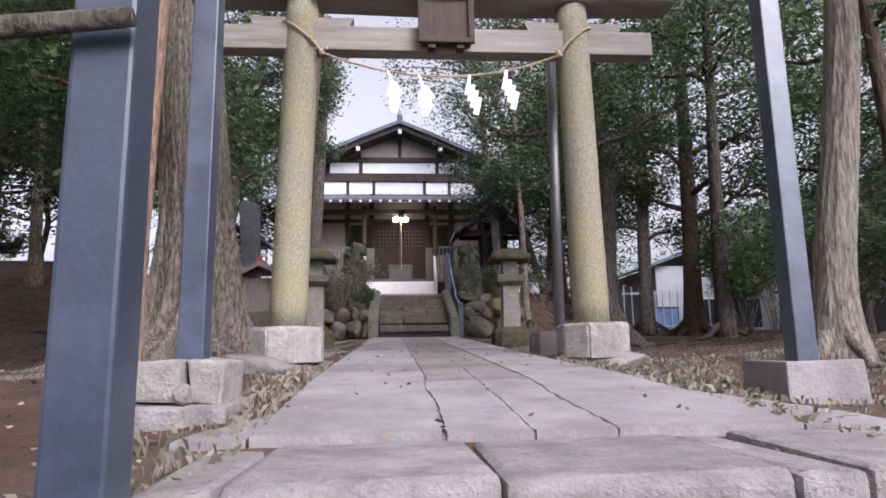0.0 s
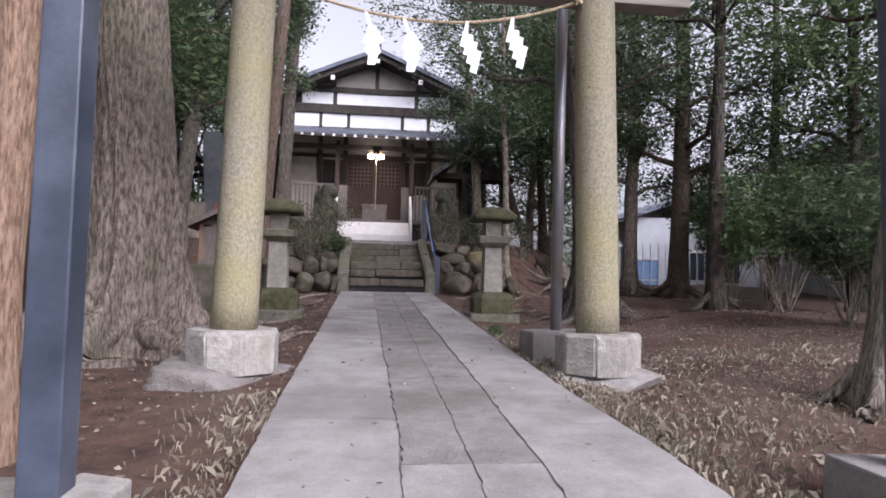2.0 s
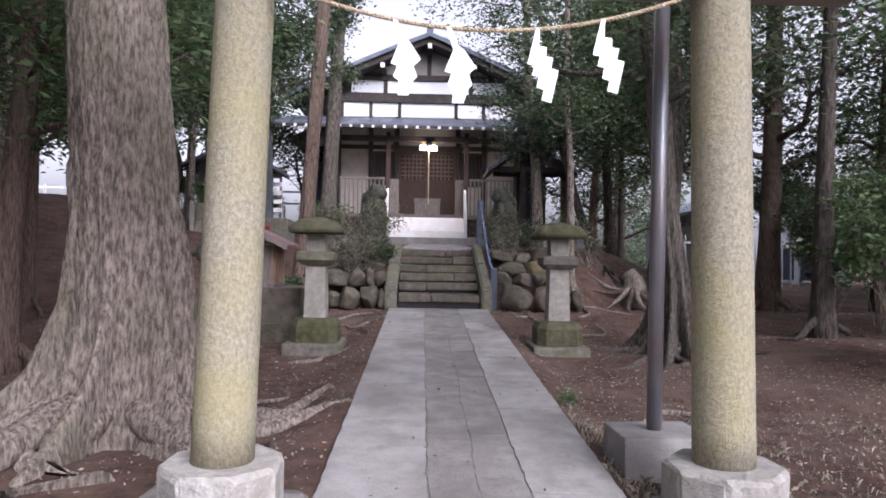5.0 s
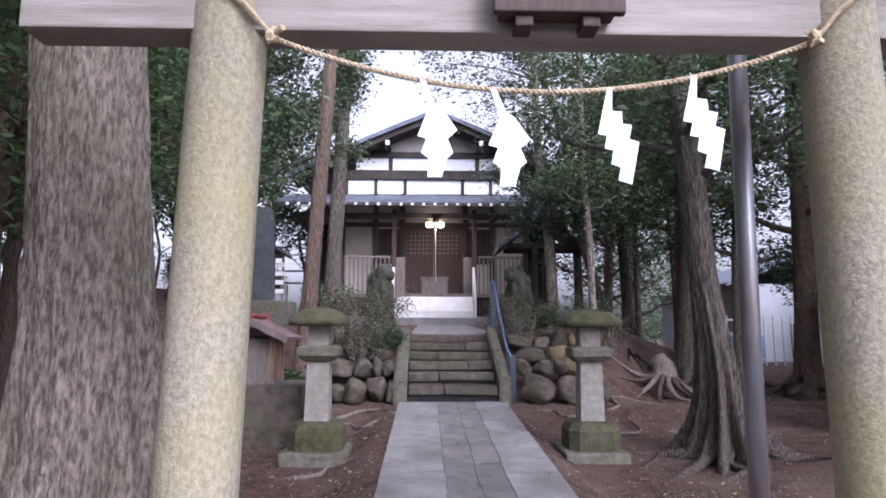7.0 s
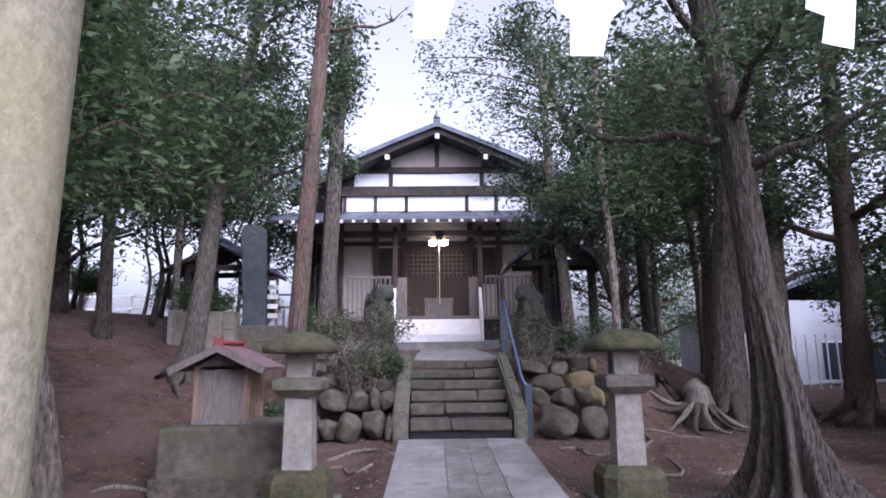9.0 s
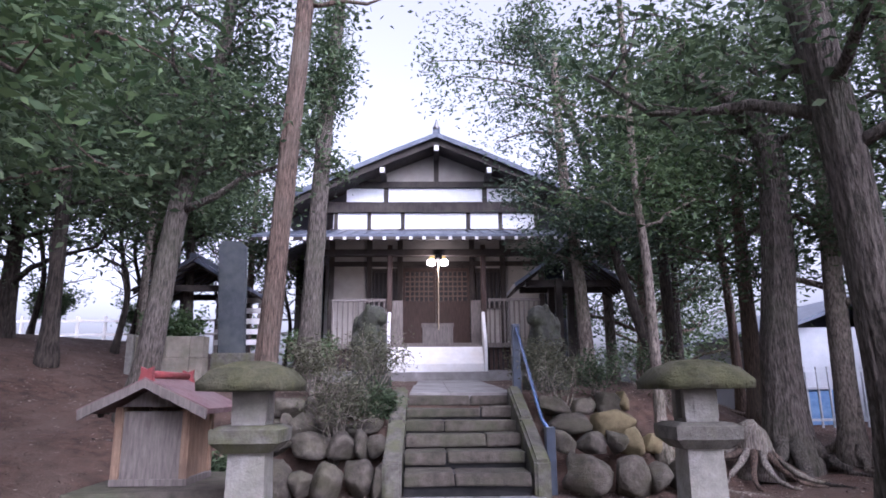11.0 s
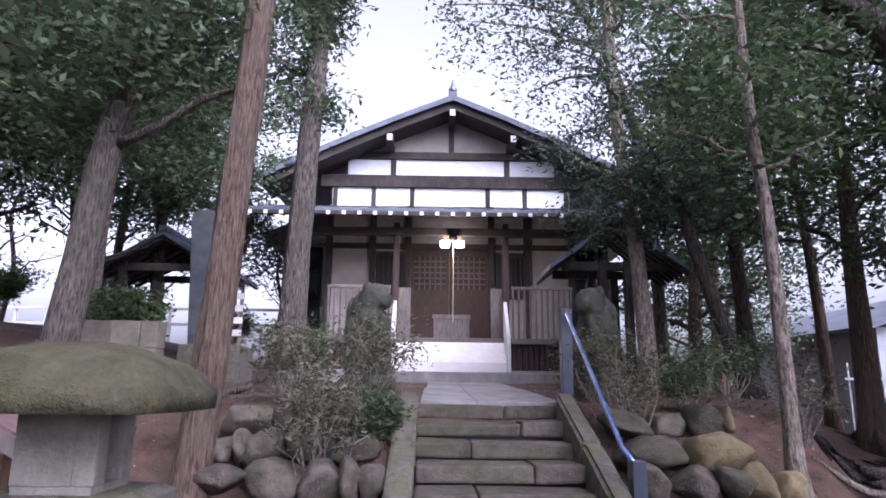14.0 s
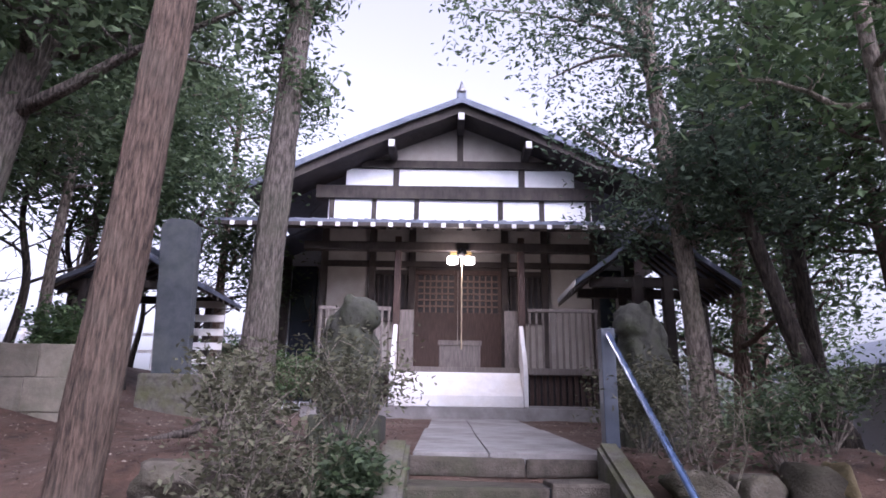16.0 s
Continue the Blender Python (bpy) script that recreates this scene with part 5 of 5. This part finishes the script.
# ---- shrubs ----
def shrub(x, y, h, w, leaf, label, per=14, stems=9, seed=0, size=0.07, name="shrub"):
    rng = random.Random(seed)
    g = ground_z(x, y)
    t = thing(name, label, "shrub", (x, y, g))
    tips = []
    for k in range(stems):
        a = rng.uniform(0, 6.28)
        e = Vector((x + math.cos(a) * w * rng.uniform(0.3, 1), y + math.sin(a) * w * rng.uniform(0.3, 1), g + h * rng.uniform(0.6, 1.05)))
        b = Vector((x + rng.uniform(-0.06, 0.06), y + rng.uniform(-0.06, 0.06), g - 0.08))
        m = b.lerp(e, 0.5) + Vector((rng.uniform(-1, 1), rng.uniform(-1, 1), 0.3)) * 0.12 * h
        bm = bmesh.new()
        tube(bm, [b, m, e], [0.013, 0.009, 0.003], 5, cap=False)
        for _ in range(6):
            s = m.lerp(e, rng.random())
            q = s + Vector((rng.uniform(-1, 1), rng.uniform(-1, 1), rng.uniform(0, 1))) * 0.28 * h
            tube(bm, [s, s.lerp(q, 0.5) + Vector((0, 0, 0.02)), q], [0.006, 0.004, 0.002], 4, cap=False)
            tips += [q, s.lerp(q, 0.6)]
        part("stem", bm, BARK_PALE, t)
        tips += [e, m.lerp(e, 0.6)]
    if per:
        leaves("foliage", t, [tuple(v) for v in tips], per, size, leaf, min(0.11, h * 0.3), 0.8, 0, "", seed)


shrub(-1.75, 11.0, 1.3, 0.55, LEAF_GREY, "twiggy grey-green shrub growing from boulder wall", 9, 16, 1, 0.06)
shrub(-1.35, 12.2, 0.95, 0.45, LEAF_GREY, "twiggy grey-green shrub by the stair top", 11, 12, 2, 0.06)
shrub(-2.3, 12.4, 0.8, 0.5, LEAF_GREY, "low grey-green shrub beside tree trunk", 10, 9, 3, 0.08)
shrub(-1.25, 11.5, 0.35, 0.22, LEAF, "low dark green plant beside the stairs", 24, 7, 4, 0.07)
shrub(1.5, 11.7, 1.0, 0.4, LEAF_GREY, "twiggy bare shrub among boulders", 6, 10, 5, 0.06)
shrub(1.35, 12.8, 0.75, 0.35, LEAF_GREY, "twiggy grey-green shrub by the handrail", 24, 9, 6, 0.06)
shrub(2.2, 11.9, 0.7, 0.4, LEAF, "low dark evergreen shrub", 10, 8, 7, 0.07)
shrub(3.3, 11.7, 0.8, 0.4, LEAF_GREY, "leafless twiggy shrub on bare soil", 3, 9, 8)
shrub(3.2, 13.1, 0.8, 0.5, LEAF, "sparse evergreen shrub on the court edge", 7, 9, 9, 0.08)
shrub(-2.75, 9.6, 0.5, 0.28, LEAF, "small dark green plant behind lantern", 28, 8, 10, 0.1)
for i, (x, y, h) in enumerate(((9.3, 12.6, 3.0), (10.6, 10.2, 3.3), (11.6, 13.4, 3.6), (8.9, 6.2, 3.0), (9.9, 4.0, 3.2), (12.6, 8.2, 3.6), (7.6, 8.6, 2.6), (7.0, 7.2, 2.2), (5.9, 4.3, 1.8), (6.9, 2.6, 2.2), (7.8, 10.2, 2.2), (-6.2, 16.5, 1.2), (-3.6, 19.5, 1.1), (-9.4, 22.5, 1.3), (-12.0, 21.5, 1.5), (-14.5, 19.5, 1.5), (-7.2, 25.5, 1.3))):
    shrub(x, y, h, h * 0.5, random.choice((LEAF, LEAF_BRIGHT)), "dense dark evergreen bush", 22, 13, 40 + i, 0.12, "bush")
shrub(0.98, 3.5, 0.1, 0.06, LEAF_BRIGHT, "tiny green weed beside the path", 5, 4, 90, 0.035, "weed")

# cut stump with exposed roots
st = thing("tree_stump", "pale split tree stump with exposed reddish roots", "stump", (4.15, 11.3, 0.0))
bm = bmesh.new()
tube(bm, [(4.2, 11.35, -0.1), (4.22, 11.35, 0.2), (4.15, 11.33, 0.5), (4.05, 11.3, 0.62)], [0.34, 0.24, 0.2, 0.17], 16, 0.12, 5, 0.2)
part("body", bm, BARK_PALE, st, "", True)
for k in range(9):
    a = 2.6 + k * 0.48
    bm = bmesh.new()
    pts = []
    for i in range(6):
        f = i / 5
        x, y = 4.2 + math.cos(a + f * 0.3) * (0.15 + 0.85 * f), 11.3 + math.sin(a + f * 0.3) * (0.15 + 0.7 * f)
        pts.append((x, y, ground_z(x, y) + 0.4 * (1 - f) ** 2 + 0.01))
    tube(bm, pts, [0.06 * (1 - 0.7 * i / 5) for i in range(6)], 7, 0.1)
    part("root", bm, BARK_RED if k % 2 else BARK_PALE, st, "", True)

# roots lying over the ground
for i, (x, y, a, ln) in enumerate(((-1.9, 9.3, 0.2, 1.1), (-1.2, 8.6, 2.9, 0.8), (1.4, 9.6, -0.2, 0.9), (2.1, 8.4, 0.4, 1.2), (-2.0, 6.0, 0.5, 0.9), (2.6, 9.7, 0.7, 1.3), (3.2, 8.6, -0.4, 1.2), (-4.3, 7.6, 0.3, 1.2), (-2.3, 3.9, 0.9, 1.0), (1.9, 3.9, 0.2, 0.8))):
    rt = thing("surface_root", "bare pale root lying over the soil", "root", (x, y, ground_z(x, y)))
    bm = bmesh.new()
    pts = []
    for k in range(9):
        f = k / 8
        px, py = x + math.cos(a + 0.5 * math.sin(f * 5 + i)) * ln * f, y + math.sin(a + 0.5 * math.sin(f * 5 + i)) * ln * f
        pts.append((px, py, ground_z(px, py) + 0.03 * math.sin(f * 3.14) - 0.004))
    tube(bm, pts, [0.032 * (1 - 0.6 * k / 8) for k in range(9)], 7, 0.12)
    part("strand", bm, BARK_PALE, rt, "", True)


# ---- litter and dry grass ----
def scatter(name, n, region, size, mat, label, category, seed, lift=0.008, upright=False, keep=None):
    rng = np.random.default_rng(seed)
    vs, fs = [], []
    while len(fs) < n:
        x, y = rng.uniform(region[0], region[1]), rng.uniform(region[2], region[3])
        if keep and not keep(x, y, rng):
            continue
        z = ground_z(x, y) + lift
        s = size * rng.uniform(0.5, 1.5)
        a = rng.uniform(0, 6.28)
        c, d = math.cos(a) * s, math.sin(a) * s
        k = len(vs)
        if upright:
            h = s * rng.uniform(1.5, 4)
            lx, ly = rng.normal(0, 0.6) * h, rng.normal(0, 0.6) * h
            vs += [(x - c * 0.08, y - d * 0.08, z - 0.02), (x + c * 0.08, y + d * 0.08, z - 0.02), (x + lx * 0.4 + c * 0.07, y + ly * 0.4 + d * 0.07, z + h * 0.65), (x + lx, y + ly, z + h * 0.75)]
        else:
            vs += [(x - c, y - d, z + rng.uniform(0, 0.012)), (x + d * 0.45, y - c * 0.45, z + rng.uniform(0, 0.02)), (x + c, y + d, z + rng.uniform(0, 0.012)), (x - d * 0.45, y + c * 0.45, z)]
        fs.append((k, k + 1, k + 2, k + 3))
    me = bpy.data.meshes.new(name)
    me.from_pydata(vs, [], fs)
    me.materials.append(mat)
    tagged(new(name, me), label, category, kind="stuff")


def off_path(x, y, rng):
    return not (edge_left(y) - 0.03 < x < edge_right(y) + 0.03 and y < 10.05) and not (-1.05 < x < 1.1 and 9.9 < y < 19.5) and not (abs(x) < 3.3 and y > 19.4)


def grassy(x, y, rng):
    d = x - edge_right(y)
    if not 0.03 < d < 3.5 or y > 3.2:
        return False
    return rng.random() < (0.9 * math.exp(-d / 0.35) + 0.14 * smooth01(0.2, 1.4, d)) * (0.5 + noise.noise(Vector((x * 1.6, y * 1.6, 7)))) * (1 if y < 0.6 else 0.5)


def on_path(x, y, rng):
    return edge_left(y) < x < edge_right(y)


def grassy_left(x, y, rng):
    d = edge_left(y) - x
    return 0.02 < d < 0.5 and y < 0.5 and rng.random() < 0.8 * math.exp(-d / 0.16)


scatter("leaf_litter", 16000, (-9, 9, -3.4, 19), 0.02, LITTER, "scattered brown fallen leaves on soil", "leaf litter", 1, keep=off_path)
scatter("leaf_litter", 6000, (-3.4, 4.2, 0.0, 11), 0.011, LITTER, "small pale leaf fragments and twigs on soil", "leaf litter", 2, keep=off_path)
scatter("fallen_leaves", 160, (-0.95, 0.9, -3.3, 9.8), 0.013, LITTER, "few pale fallen leaves on the concrete path", "leaf litter", 6, lift=0.046, keep=on_path)
scatter("dry_grass", 8000, (0.4, 4.6, -3.2, 3.2), 0.012, STRAW, "dry straw-coloured grass tufts beside the path", "grass", 3, upright=True, keep=grassy)
scatter("dry_grass", 900, (-1.6, -0.85, -3.2, 0.5), 0.012, STRAW, "sparse dry grass along the path edge", "grass", 4, upright=True, keep=grassy_left)
scatter("dry_grass", 6000, (1.2, 6, -1.5, 5.5), 0.011, STRAW, "withered leaves and grass on the slope", "grass", 5, keep=lambda x, y, rng: off_path(x, y, rng) and rng.random() < 0.5 + noise.noise(Vector((x, y, 2))))


# ---- neighbouring houses beyond the grove ----
def house(x0, x1, y0, y1, zg, ze, zr, label):
    t = thing("house", label, "house", ((x0 + x1) / 2, y0, zg))
    part("wall", boxed(x0, x1, y0, y1, zg, ze), RENDER_WALL, t)
    bm = bmesh.new()
    prism(bm, [(x0 - 0.4, ze - 0.1), ((x0 + x1) / 2, zr), (x1 + 0.4, ze - 0.1), (x1 + 0.4, ze), ((x0 + x1) / 2, zr + 0.15), (x0 - 0.4, ze)], "y", y0 - 0.4, y1 + 0.4)
    part("roof", bm, ROOF, t)
    for k in range(1, 3):
        xa = x0 + 0.6 + k * (x1 - x0 - 1.2) / 3
        w = part("window", boxed(xa, xa + 1.0, y0 - 0.05, y0 - 0.003, zg + 1.0, zg + 2.1), GLASS, t)
        part("window_frame", boxed(xa - 0.05, xa + 1.05, y0 - 0.07, y0 - 0.051, zg + 0.93, zg + 1.0), WHITE_BOARD, w)
        part("window_frame", boxed(xa - 0.05, xa + 1.05, y0 - 0.07, y0 - 0.051, zg + 2.1, zg + 2.17), WHITE_BOARD, w)
    return t


house(9.6, 14.5, 19.5, 26, -0.6, 2.8, 3.7, "pale grey rendered house beyond the trees")
house(13.0, 19.0, 9.5, 16, -0.6, 4.4, 6.0, "pale house wall seen between trunks")
sd = thing("blue_bin", "pale blue storage bin beside the house", "bin", (9.3, 18.6, 0.2))
gz_ = ground_z(9.3, 18.6)
part("body", boxed(8.9, 9.9, 18.3, 18.9, gz_ - 0.1, gz_ + 0.85, 0.04), BLUE, sd)
part("lid", boxed(8.85, 9.95, 18.25, 18.95, gz_ + 0.85, gz_ + 0.93, 0.02), RENDER_WALL, sd)
garden = thing("garden_fence", "pale metal garden fence before the house", "fence", (9.6, 17.6, 0.2))
for i in range(15):
    x = 7.6 + i * 0.28
    g = ground_z(x, 17.6)
    part("bar", boxed(x - 0.02, x + 0.02, 17.58, 17.62, g - 0.1, g + 1.45), RENDER_WALL, garden)
gz_ = ground_z(9.6, 17.6)
for z in (0.15, 1.3):
    part("fence_rail", boxed(7.5, 11.6, 17.55, 17.575, gz_ + z, gz_ + z + 0.06), RENDER_WALL, garden)
fence = thing("hill_fence", "pale post-and-rail fence along the hill crest", "fence", (-12, 27, 2.2))
for i in range(16):
    x = -20 + i * 1.1
    g = ground_z(x, 28)
    part("post", boxed(x - 0.05, x + 0.05, 27.95, 28.05, g - 0.2, g + 1.3), WHITE_BOARD, fence)
for k in range(2):
    g = ground_z(-12, 28)
    part("fence_rail", boxed(-20, -3.5, 27.9, 27.94, g + 0.5 + 0.55 * k, g + 0.6 + 0.55 * k), WHITE_BOARD, fence)
